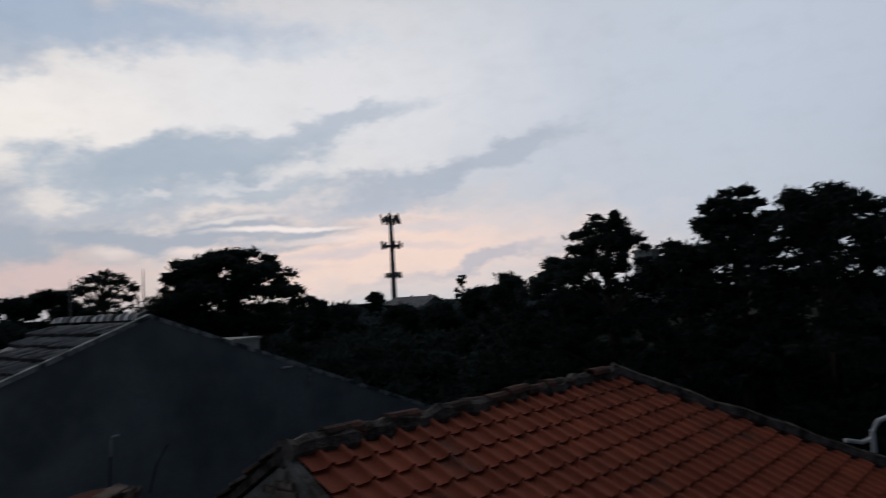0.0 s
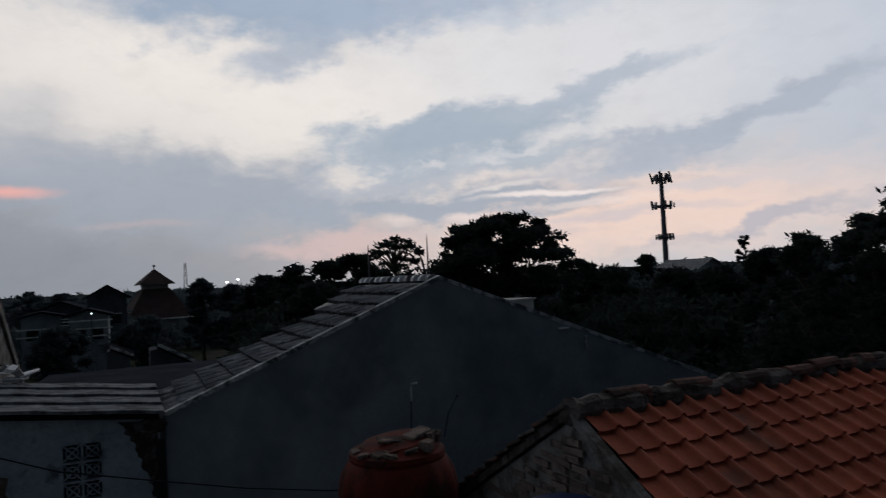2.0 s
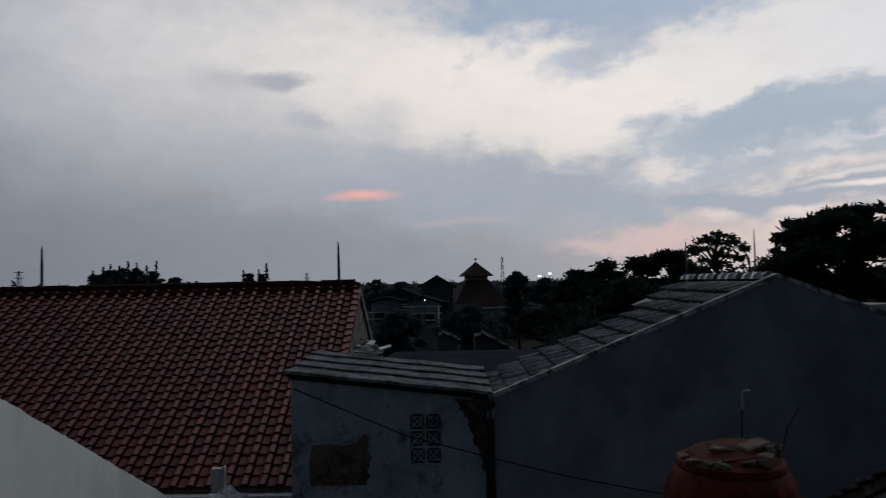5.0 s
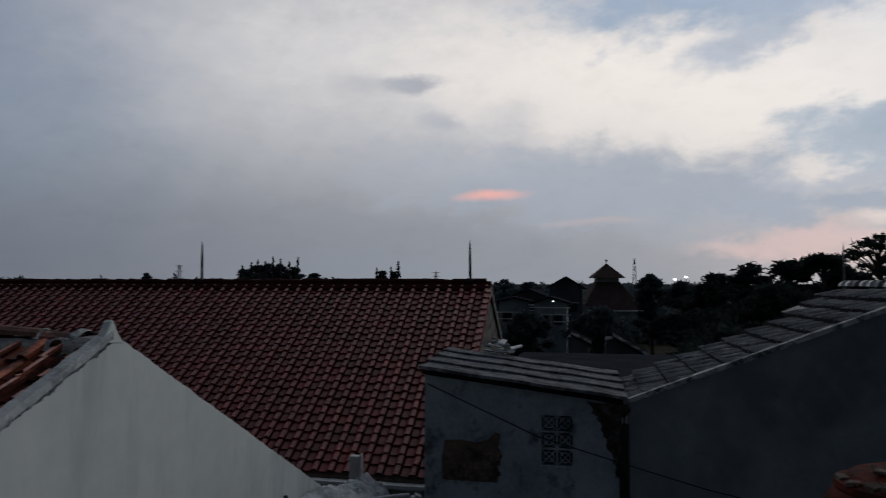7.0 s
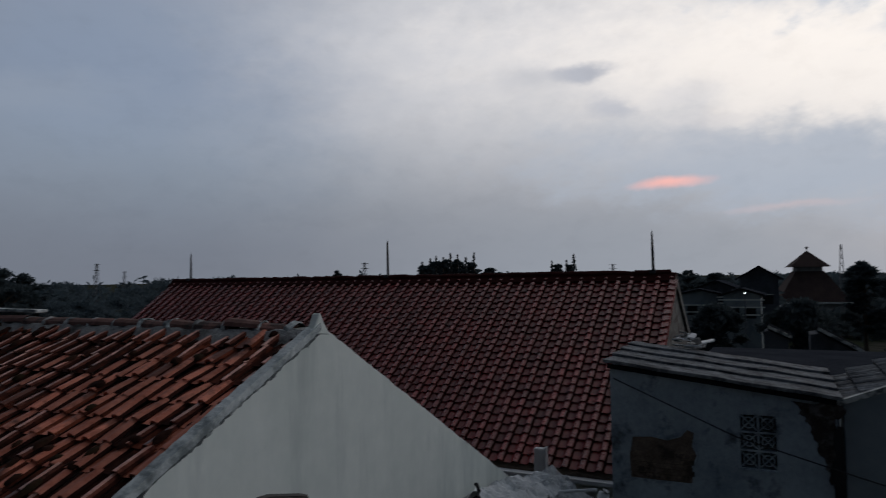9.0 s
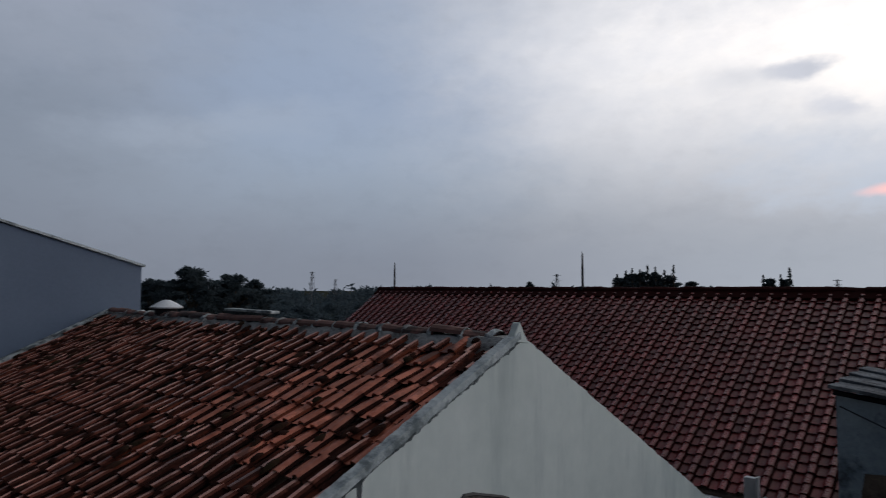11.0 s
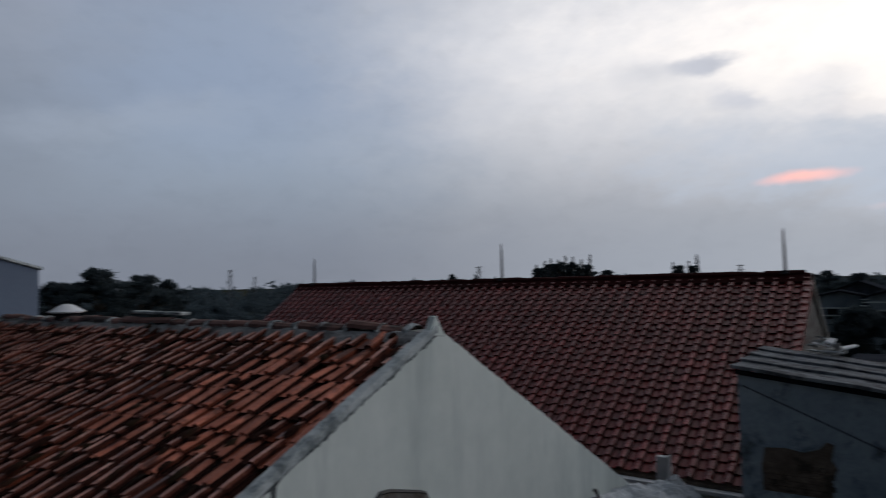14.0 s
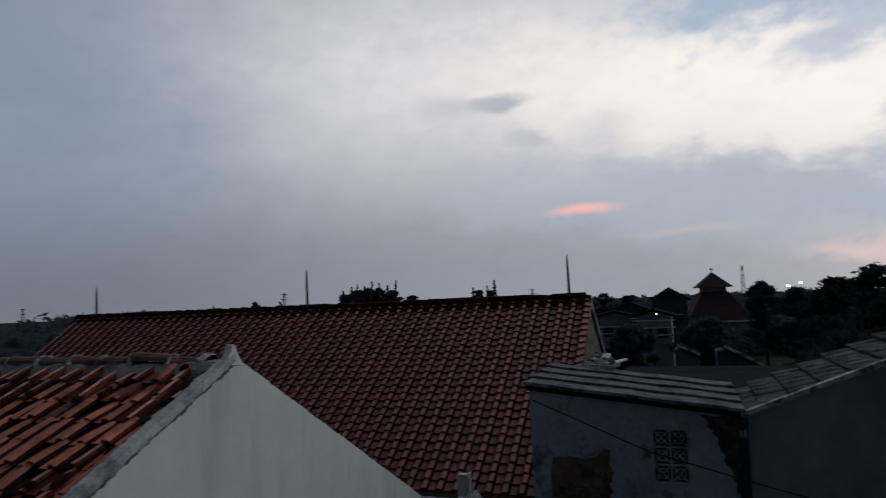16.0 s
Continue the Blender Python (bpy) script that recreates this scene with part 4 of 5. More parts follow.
    part("mortar_lump", Shape().prism([(-0.15, yf - 0.045, 4.56), (-0.13, yf - 0.045, 4.48), (0.02, yf - 0.045, 4.43), (0.15, yf - 0.045, 4.45), (0.21, yf - 0.045, 4.53), (0.15, yf - 0.045, 4.59), (-0.02, yf - 0.045, 4.60)], (0, 0.10, 0)), STAIN, h, "rough mortar lump where roofs meet", bevel=0.014)
    # four courses of corrugated sheet, each lapping the one in front
    for course in range(4):
        y0 = yf - 0.12 + course * 0.53
        nx, ny = 8, 28
        v = []
        for i in range(nx + 1):
            x = xl - 0.05 - 0.01 * course + (xr - xl + 0.1) * i / nx
            for k in range(ny + 1):
                base = zl + (x - xl) / (xr - xl) * (zr - zl) + 0.045 + course * 0.014
                v.append((x, y0 + 0.62 * k / ny, base + 0.028 * (1 - k / ny) + 0.010 * math.sin(k * 2 * math.pi / 7) + 0.006 * math.sin(i * 2.1 + course)))
        m, w = len(v), ny + 1
        v += [(x, y, z - (0.036 if q % w == 0 else 0.012)) for q, (x, y, z) in enumerate(v)]
        f = []
        for i in range(nx):
            for k in range(ny):
                a = i * w + k
                f += [(a, a + w, a + w + 1, a + 1), (m + a, m + a + 1, m + a + w + 1, m + a + w)]
            a = i * w
            f += [(a, m + a, m + a + w, a + w), (a + ny, a + w + ny, m + a + w + ny, m + a + ny)]
        for k in range(ny):
            f += [(k, k + 1, m + k + 1, m + k), (nx * w + k, m + nx * w + k, m + nx * w + k + 1, nx * w + k + 1)]
        part("corrugated_sheet", Shape().add(v, f), ASBESTOS, h, "grey weathered corrugated sheet")
    part("eave_batten", Shape().prism([(xl - 0.02, yf - 0.06, zl - 0.03), (xr, yf - 0.06, zr - 0.03), (xr, yf - 0.06, zr + 0.02), (xl - 0.02, yf - 0.06, zl + 0.02)], (0, 0.05, 0)), ROOFDARK, h)


shed()

# ---- slate-blue building ----
bh = thing("blue_building", "tall windowless slate-blue rendered building", "building")
part("wall", Shape().prism([(-10.94, 4.42, 0), (-10.94, 4.42, 6.31), (-10.94, -4.0, 8.72), (-10.94, -4.0, 0)], (-6, 0, 0)), BLUEWALL, bh)
sl = part("slot_window", Shape().box((-10.98, 1.2, 5.98), (-10.935, 2.12, 6.085)), DARK, bh, "narrow dark slot window")
part("slot_sill", Shape().box((-10.99, 1.17, 5.955), (-10.92, 2.15, 5.978)), BLUEWALL, sl)
part("roof_edge", Shape().prism([(-10.9, 4.46, 6.31), (-10.9, -4.0, 8.734), (-10.9, -4.0, 8.77), (-10.9, 4.46, 6.345)], (-6.1, 0, 0)), PALECOPING, bh, "pale roof edge")


# ---- trees ----
def leaves(shape_rng, clumps, size, per):
    """Small bent leaf blades scattered round clump centres: arrays of vertices and faces."""
    c = np.array([q[:3] for q in clumps])
    r = np.array([q[3] for q in clumps])
    n = len(clumps) * per
    idx = np.repeat(np.arange(len(clumps)), per)
    d = shape_rng.normal(size=(n, 3))
    d /= np.linalg.norm(d, axis=1)[:, None]
    rad = shape_rng.random(n) ** 0.5 * (0.75 + 0.55 * shape_rng.random(n) ** 2)
    flat = np.array([1.0, 1.0, 0.5])
    p = c[idx] + d * flat * (r[idx] * rad)[:, None]
    a = shape_rng.normal(size=(n, 3)) + d * 0.6
    a /= np.linalg.norm(a, axis=1)[:, None]
    b = np.cross(a, shape_rng.normal(size=(n, 3)))
    b /= np.linalg.norm(b, axis=1)[:, None]
    s = size * (0.6 + 0.8 * shape_rng.random(n))[:, None]
    v = np.stack([p - a * s, p + b * s * 0.34, p + a * s, p - b * s * 0.34], 1).reshape(-1, 3)
    f = np.arange(n * 4).reshape(n, 4)
    return v, f


def raw_mesh(name, v, f, material, parent=None):
    me = bpy.data.meshes.new(name)
    me.from_pydata(v.tolist(), [], f.tolist())
    me.materials.append(material)
    ob = new(name, me)
    if parent is not None:
        ob.parent = parent
    return ob


def tree(name, label, x, y, top, wide, low, clump_count, per, size, seed, clump=0.35, material=None, flatness=1.0, group="trees"):
    """A broadleaf tree: tapered trunk, limbs to each clump, and a crown of leaf clumps between heights low and top."""
    rng = np.random.default_rng(seed)
    t = thing(name, label, "tree", group, pose(x, y, 0))
    clumps = []
    for i in range(clump_count):
        u = rng.random() ** 0.7
        z = low + (top - low) * u
        k = math.sqrt(max(0.05, 1 - max(0.0, (u - 0.35) / 0.65) ** 2)) * (0.55 + 0.45 * min(1, u / 0.3))
        ang, rr = rng.random() * 2 * math.pi, wide * k * math.sqrt(rng.random())
        cr = wide * clump * (0.55 + 0.6 * rng.random())
        clumps.append((rr * math.cos(ang), rr * math.sin(ang), z - cr * 0.4, cr))
    v, f = leaves(rng, clumps, size, per)
    raw_mesh("crown", v, f, material or LEAF, t)
    s = Shape()
    tr = 0.035 * wide + 0.04 * top / 3
    mid = low + (top - low) * 0.45
    pts = [(0, 0, 0), (0.1 * wide * rng.normal() * 0.3, 0.05, low * 0.6), (0.05 * wide, 0, mid), (0, 0, top * 0.93)]
    s.tube(pts, [tr * 1.4, tr, tr * 0.6, tr * 0.12], 8)
    for cx, cy, cz, cr in clumps[: min(26, len(clumps))]:
        z0 = max(low * 0.7, cz - wide * 0.6)
        s.tube([(0, 0, z0), (cx * 0.5, cy * 0.5, z0 + (cz - z0) * 0.6), (cx, cy, cz)], [tr * 0.4, tr * 0.24, tr * 0.08], 5)
    part("trunk", s, BARK, t)
    return t


def tree_at(az, d, el, wide, low, clumps, per, size, seed, label="dark broadleaf tree with dense crown", **kw):
    x, y = bearing(az, d)
    return tree("tree", label, x, y, 6 + d * math.tan(radians(el)), wide, low, clumps, per, size, seed, **kw)


def conifer(az, d, el, wide, seed, label="thin pointed conifer rising behind the roofs"):
    """A narrow pointed tree: straight trunk and a ragged cone of short tiers."""
    x, y = bearing(az, d)
    top = 6 + d * math.tan(radians(el))
    rng = np.random.default_rng(seed)
    t = thing("conifer", label, "tree", "far conifers", pose(x, y, 0))
    clumps = []
    for i in range(90):
        u = rng.random()
        r = wide * (1 - u) ** 0.8 * math.sqrt(rng.random())
        a = rng.random() * 2 * math.pi
        clumps.append((r * math.cos(a), r * math.sin(a), top - 0.05 - (1 - u) * 3.4, 0.05 + 0.30 * wide * (1 - u)))
    v, f = leaves(rng, clumps, 0.06, 34)
    raw_mesh("crown", v, f, FARLEAFHAZE, t)
    part("trunk", Shape().tube([(0, 0, 0), (0, 0, top * 0.7), (0, 0, top)], [0.14, 0.09, 0.02], 6), BARK, t)


NEAR = "tall dark leafy tree close behind the hip roof"
tree_at(-60.7, 16.0, 6.3, 1.55, 2.6, 190, 70, 0.085, 1, NEAR, clump=0.19)
tree_at(-57.0, 17.0, 3.2, 1.5, 1.5, 140, 90, 0.085, 2, NEAR, clump=0.24)
tree_at(-52.6, 18.5, 1.9, 1.3, 1.0, 110, 90, 0.085, 3, NEAR, clump=0.24)
tree_at(-66.6, 15.5, 3.7, 1.6, 1.5, 170, 90, 0.085, 4, NEAR, clump=0.24)
tree_at(-70.8, 15.0, 7.4, 1.4, 2.2, 190, 90, 0.085, 5, NEAR, clump=0.22)
tree_at(-76.5, 14.5, 7.1, 1.9, 1.8, 230, 90, 0.085, 6, NEAR, clump=0.2)
tree_at(-84.0, 14.5, 6.6, 2.2, 1.8, 230, 90, 0.085, 7, NEAR, clump=0.2)
tree_at(-29.9, 35.0, 4.9, 4.2, 4.2, 150, 130, 0.17, 8, "broad dark spreading tree with layered crown", clump=0.19)
tree_at(-25.9, 35.0, 4.15, 1.5, 6.0, 22, 90, 0.16, 18, "broad dark spreading tree with layered crown", clump=0.26)
tree_at(-20.4, 32.0, 3.7, 1.5, 5.4, 26, 42, 0.13, 9, "slender open tree with sparse tiers of leaves", clump=0.30)
tree_at(-22.8, 33.0, 2.4, 1.2, 4.6, 20, 80, 0.16, 19, "slender open tree with sparse tiers of leaves", clump=0.30)
for i, (az, d, el, wide) in enumerate(((-17.2, 40, 2.3, 1.9), (-15.0, 42, 1.8, 2.0), (-12.4, 46, 1.5, 2.2), (-18.6, 44, 1.5, 1.8), (-9.8, 50, 0.75, 2.2), (-7.2, 56, 0.1, 1.6), (-4.9, 58, 0.75, 1.5), (-38.5, 48, 0.3, 2.2), (-41.2, 70, 0.9, 1.8), (-43.5, 48, -0.3, 2.2), (-47.0, 44, -0.2, 2.0), (-50.2, 34, 0.9, 1.5), (-36.2, 42, 0.9, 1.4), (-14.0, 36, 0.0, 2.6), (-24.5, 36, 0.8, 2.4), (-0.6, 42, -2.0, 1.9), (5.2, 46, -2.4, 1.7))):
    tree_at(az, d, el, wide, 1.0, 70, 100, 0.20, 30 + i, "dark rounded tree in the middle distance", material=FARLEAFHAZE if az > -8 else LEAF, group="middle trees")
tree_at(-48.7, 60, 1.9, 0.8, 4.0, 60, 40, 0.13, 60, "thin pointed conifer above the treeline", clump=0.24, group="middle trees")
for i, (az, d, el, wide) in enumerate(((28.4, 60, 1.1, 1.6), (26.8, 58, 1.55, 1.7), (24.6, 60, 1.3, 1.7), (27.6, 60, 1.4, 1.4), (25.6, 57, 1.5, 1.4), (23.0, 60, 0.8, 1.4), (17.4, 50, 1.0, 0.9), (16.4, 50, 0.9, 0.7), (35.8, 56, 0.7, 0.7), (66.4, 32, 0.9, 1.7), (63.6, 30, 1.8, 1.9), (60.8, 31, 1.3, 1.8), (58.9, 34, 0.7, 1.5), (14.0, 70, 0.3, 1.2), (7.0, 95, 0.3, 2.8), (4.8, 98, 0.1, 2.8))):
    tree_at(az, d, el, wide, 1.0, 130, 120, 0.105, 80 + i, "dark feathery tree rising behind the roofs", clump=0.2, material=FARLEAFHAZE, group="far trees")

for i, (az, el, wide) in enumerate(((24.3, 2.15, 0.45), (25.0, 1.75, 0.5), (25.7, 2.0, 0.5), (26.3, 2.15, 0.45), (26.9, 1.75, 0.5), (27.5, 1.9, 0.45), (28.0, 1.7, 0.5), (28.7, 1.4, 0.5), (16.0, 1.85, 0.45), (16.6, 1.35, 0.5), (17.8, 1.3, 0.5))):
    conifer(az, 56, el, wide, 120 + i)


def woods(name, az0, az1, d0, d1, count, top0, top1, size, per, seed, label, material=FARLEAFHAZE):
    """A stretch of far treetops that nobody could count."""
    rng = np.random.default_rng(seed)
    clumps = []
    for i in range(count):
        az, d = az0 + (az1 - az0) * rng.random(), d0 + (d1 - d0) * rng.random()
        x, y = bearing(az, d)
        h = top0 + (top1 - top0) * rng.random()
        r = max(size * 5, 0.8) * (0.6 + 0.8 * rng.random())
        clumps += [(x, y, h - r * 0.6, r), (x + rng.normal() * r, y + rng.normal() * r, h - r * 1.5, r * 1.2), (x, y, max(0.5, h - r * 2.6), r * 1.4)]
    v, f = leaves(rng, clumps, size, per)
    ob = raw_mesh(name, v, f, material)
    tagged(ob, label, "trees", kind="stuff")


woods("woods", -54, -8, 26, 46, 260, 2.0, 4.8, 0.22, 110, 201, "dark mass of treetops between the houses", LEAF)
woods("woods", -56, -12, 50, 90, 300, 3.5, 6.0, 0.38, 80, 202, "dark mass of treetops further off")
woods("woods", -80, -50, 17, 26, 190, 2.0, 5.2, 0.09, 300, 203, "dark undergrowth behind the hip roof", LEAF)
woods("woods", -15, -1.5, 15.5, 27, 140, 1.6, 4.0, 0.09, 260, 208, "dark garden trees behind the grey house", LEAF)
# haze over the skyline and far bushes is painted into their leaf colour
woods("far_woods", -60, 10, 120, 260, 420, 4.0, 7.0, 0.8, 60, 204, "low wooded skyline at dusk", HAZETINTLEAF)
woods("far_woods", 10, 80, 150, 330, 420, 2.0, 8.0, 0.9, 60, 205, "low wooded skyline with haze in its leaf colour", HAZETINTLEAF)
woods("woods", 44, 72, 34, 80, 190, 2.2, 5.4, 0.12, 300, 206, "dim haze-tinted bushes beyond the white-gabled house", HAZETINTLEAF)
woods("woods", -8, 9, 70, 110, 110, 2.0, 4.5, 0.6, 50, 207, "dark trees between distant houses")


# ---- distant buildings ----
def hip_tower():
    x, y = bearing(-1.45, 80)
    h = thing("tiered_roof_hall", "distant hall with two-tiered dark pyramid roof", "building", at=pose(x, y, 0, 0, 0, 8))
    def pyramid(name, r0, z0, r1, z1, label=""):
        s = Shape()
        s.add([(-r0, -r0, z0), (r0, -r0, z0), (r0, r0, z0), (-r0, r0, z0), (-r1, -r1, z1), (r1, -r1, z1), (r1, r1, z1), (-r1, r1, z1)], [(3, 2, 1, 0), (0, 1, 5, 4), (1, 2, 6, 5), (2, 3, 7, 6), (3, 0, 4, 7), (4, 5, 6, 7)])
        part(name, s, ROOFBROWN, h, label)
    pyramid("lower_roof", 3.3, 3.0, 1.3, 6.1)
    pyramid("upper_roof", 1.85, 6.55, 0.06, 8.2)
    part("neck", Shape().box((-1.2, -1.2, 6.0), (1.2, 1.2, 6.6)), CONCRETE, h)
    part("wall", Shape().box((-2.9, -2.9, 0), (2.9, 2.9, 3.1)), CONCRETE, h)
    part("finial", Shape().tube([(0, 0, 8.1), (0, 0, 8.5)], [0.05, 0.04], 6), METAL, h)
    part("finial_ball", Shape().lathe([(0.02, 8.42), (0.16, 8.5), (0.16, 8.6), (0.02, 8.7)], 10), METAL, h)
    part("eave_band", Shape().box((-3.35, -3.4, 2.85), (3.35, -3.3, 3.0)), WHITE, h, "pale eave band")


hip_tower()


def far_house(az, d, wide, deep, eave, ridge, turn, roof, wall, label, bands=0, pale=(-1, 1)):
    x, y = bearing(az, d)
    h = thing("house", label, "house", "distant houses", pose(x, y, 0, 0, 0, turn))
    left = -wide / 2 if deep > 2 else -wide * 0.1
    part("wall", Shape().prism([(left, -deep / 2, 0), (wide / 2, -deep / 2, 0), (wide / 2, -deep / 2, eave), (0, -deep / 2, ridge), (left, -deep / 2, eave if deep > 2 else ridge - 0.03)], (0, deep, 0)), wall, h)
    o = 0.35 if deep > 2 else 0.1
    for s in (-1, 1) if deep > 2 else (1,):
        e = (ridge - eave) / (wide / 2)
        part("roof_slope", Shape().prism([(0, -deep / 2 - o, ridge + 0.02), (s * (wide / 2 + o), -deep / 2 - o, eave - o * e + 0.02), (s * (wide / 2 + o), -deep / 2 - o, eave - o * e + 0.16), (0, -deep / 2 - o, ridge + 0.16)], (0, deep + 2 * o, 0)), roof, h)
        part("verge", Shape().prism([(0, -deep / 2 - o - 0.05, ridge + 0.09), (s * (wide / 2 + o), -deep / 2 - o - 0.05, eave - o * e + 0.09), (s * (wide / 2 + o), -deep / 2 - o - 0.05, eave - o * e + 0.175), (0, -deep / 2 - o - 0.05, ridge + 0.175)], (0, 0.045, 0)), COPING if s in pale else ROOFDARK, h)
    for i in range(2 if deep > 2 else 0):
        wx = (-0.22 + 0.44 * i) * wide
        wi = part("window", Shape().box((wx - 0.4, -deep / 2 - 0.03, eave * 0.6), (wx + 0.4, -deep / 2 - 0.004, eave * 0.6 + 0.8)), DARK, h)
        part("window_frame", Shape().box((wx - 0.46, -deep / 2 - 0.05, eave * 0.6 + 0.8), (wx + 0.46, -deep / 2 - 0.004, eave * 0.6 + 0.86)), WHITE, wi)
    for i in range(bands):
        part("balcony_band", Shape().box((-wide / 2 - 0.3, -deep / 2 - 0.9, eave * (0.66 + 0.13 * i)), (wide / 2 + 0.3, -deep / 2 - 0.82, eave * (0.66 + 0.13 * i) + 0.10)), WHITE, h)
    return h


far_house(1.95, 66, 3.0, 5, 5.55, 6.45, 3, HAZETINTROOF, DIM, "distant grey two-storey house with gabled roof", pale=())
far_house(3.1, 58, 2.6, 4, 4.3, 4.7, 0, HAZETINTROOF, GREYWALL, "distant pale house with white balcony rails", bands=3, pale=())
far_house(6.2, 62, 2.6, 4, 4.3, 4.6, 5, HAZETINTROOF, GREYWALL, "distant low house with pale eaves", bands=2, pale=())
far_house(4.7, 75, 3.0, 4, 4.6, 5.2, -4, HAZETINTROOF, DIM, "distant dim house with pale balcony", bands=2, pale=())
far_house(-1.25, 21, 1.9, 1.2, 3.82, 4.36, 0, ROOFDARK, DIM, "dark grey house with pale roof verge", pale=(1,))
far_house(1.9, 24, 1.1, 1.2, 3.92, 4.18, 0, ROOFDARK, DIM, "dark small house with pale roof verge", pale=(1,))
far_house(-44.6, 85, 7.5, 6, 4.6, 6.3, 6, ASBESTOS, CONCRETE, "distant pale-roofed house among treetops")
dk = thing("dark_roof_house", "low house with dark old roof behind the shed", "house", at=pose(0, 0, 0))
part("wall", Shape().box((-1.75, 11.4, 0), (2.2, 17.6, 4.08)), DIM, dk)
part("roof", Shape().prism([(-1.9, 11.1, 4.10), (-1.9, 17.9, 4.12), (-1.9, 17.9, 4.18), (-1.9, 14.4, 4.30), (-1.9, 11.1, 4.16)], (4.3, 0, 0)), HAZETINTROOF, dk, "dark weathered low-pitched roof")
part("roof_patch", Shape().box((-0.62, 13.3, 4.27), (-0.38, 13.5, 4.29)), COPING, dk, "pale scrap on the roof")
part("roof_post", Shape().box((1.42, 11.5, 4.14), (1.48, 11.58, 4.72)), METAL, dk)
rb = thing("roof_box", "small grey rendered roof box behind the gable house", "roof box", at=pose(7.75, 13.2, 0, 0, 0, 28))
part("wall", Shape().box((-0.7, 0, 0), (0.7, 1.6, 5.33)), CONCRETE, rb)
part("cap", Shape().box((-0.74, -0.04, 5.334), (0.74, 1.64, 5.38)), CONCRETE, rb)
tb = thing("tower_block", "distant tall grey apartment block", "building", at=pose(*bearing(-64.0, 150), 0))
part("wall", Shape().box((-2.2, -2, 0), (2.2, 2, 13.5)), CONCRETE, tb)
part("parapet", Shape().box((-2.4, -2.2, 13.5), (2.4, 2.2, 14.0)), CONCRETE, tb)
lb = thing("low_block", "distant pale building with roof lights", "building", at=pose(*bearing(-7.0, 150), 0))
part("wall", Shape().box((-4.5, -3, 0), (4.5, 3, 5.6)), CONCRETE, lb)
for dx, dz in ((1.6, 7.2), (-0.6, 6.7)):
    part("floodlight_pole", Shape().tube([(dx, -2, 5.6), (dx, -2, dz)], 0.08, 6), METAL, lb)
    part("floodlight", Shape().lathe([(0.05, dz - 0.2), (0.3, dz - 0.1), (0.3, dz + 0.15), (0.05, dz + 0.25)], 10), LAMP, lb, "lit white floodlight", at=pose(dx, -2.3, 0))


def street_light(az, d, el, material, r):
    x, y = bearing(az, d)
    z = 6 + d * math.tan(radians(el))
    s = thing("street_lamp", "small lit lamp on a thin pole", "street lamp", "lamps", pose(x, y, 0))
    part("pole", Shape().tube([(0, 0.1, 0), (0, 0.1, z)], 0.04, 6), METAL, s)
    part("lamp", Shape().lathe([(0.02, z - r), (r, z - r * 0.4), (r, z + r * 0.4), (0.02, z + r)], 8), material, s)


street_light(-14.1, 40, -1.9, WARM, 0.055)
street_light(3.0, 52, -1.55, LAMP, 0.05)
street_light(-50.3, 26, -2.7, LAMP, 0.05)


def cell_tower():
    x, y = bearing(-42.9, 150)
    t = thing("cell_tower", "tall steel telecom mast with three antenna rings", "mast", at=pose(x, y, 0))
    part("pole", Shape().tube([(0, 0, 0), (0, 0, 12), (0, 0, 25.2)], [0.65, 0.55, 0.42], 10), METAL, t)
    rng = random.Random(3)
    for z, r, n in ((24.0, 1.7, 13), (18.2, 1.8, 9), (11.6, 1.6, 8)):
        ring = Shape()
        m = 16
        ring.tube([(r * math.cos(2 * math.pi * k / m), r * math.sin(2 * math.pi * k / m), z) for k in range(m + 1)], 0.17, 5)
        for k in range(4):
            a = k * math.pi / 2
            ring.tube([(0, 0, z - 0.5), (r * math.cos(a), r * math.sin(a), z)], 0.09, 5)
        p = part("platform", ring, METAL, t)
        for k in range(n):
            a = 2 * math.pi * k / n + rng.uniform(-0.2, 0.2)
            hgt = rng.uniform(0.5, 1.5)
            part("antenna", Shape().box((-0.16, -0.24, -hgt * 0.7), (0.16, 0.24, hgt), pose(0, 0, 0)), METAL, p, at=pose(r * rng.uniform(0.9, 1.35) * math.cos(a), r * rng.uniform(0.9, 1.35) * math.sin(a), z, rng.uniform(-12, 12), rng.uniform(-14, 14), math.degrees(a)))
    part("spike", Shape().tube([(0, 0, 25), (0, 0, 26.2)], [0.06, 0.03], 5), METAL, t)


cell_tower()


def lattice(az, d, el, wide, arms=True, label="far lattice power pylon"):
    x, y = bearing(az, d)
    top = 6 + d * math.tan(radians(el))
    t = thing("pylon", label, "pylon", "pylons", pose(x, y, 0))
    s = Shape()
    for sx in (-1, 1):
        for sy in (-1, 1):
            s.tube([(sx * wide, sy * wide, 0), (sx * wide * 0.2, sy * wide * 0.2, top)], wide * 0.09, 4)
    n = 8
    for i in range(n):
        a, b = i / n, (i + 1) / n
        ra, rb = wide * (1 - 0.8 * a), wide * (1 - 0.8 * b)
        s.tube([(-ra, -ra, a * top), (rb, -rb, b * top)], wide * 0.05, 4)
        s.tube([(ra, -ra, a * top), (-rb, -rb, b * top)], wide * 0.05, 4)
    part("frame", s, METAL, t)
    if arms:
        for z in (0.97, 0.84):
            part("arm", Shape().tube([(-wide * 1.5, 0, top * z), (wide * 1.5, 0, top * z)], wide * 0.08, 4), METAL, t)


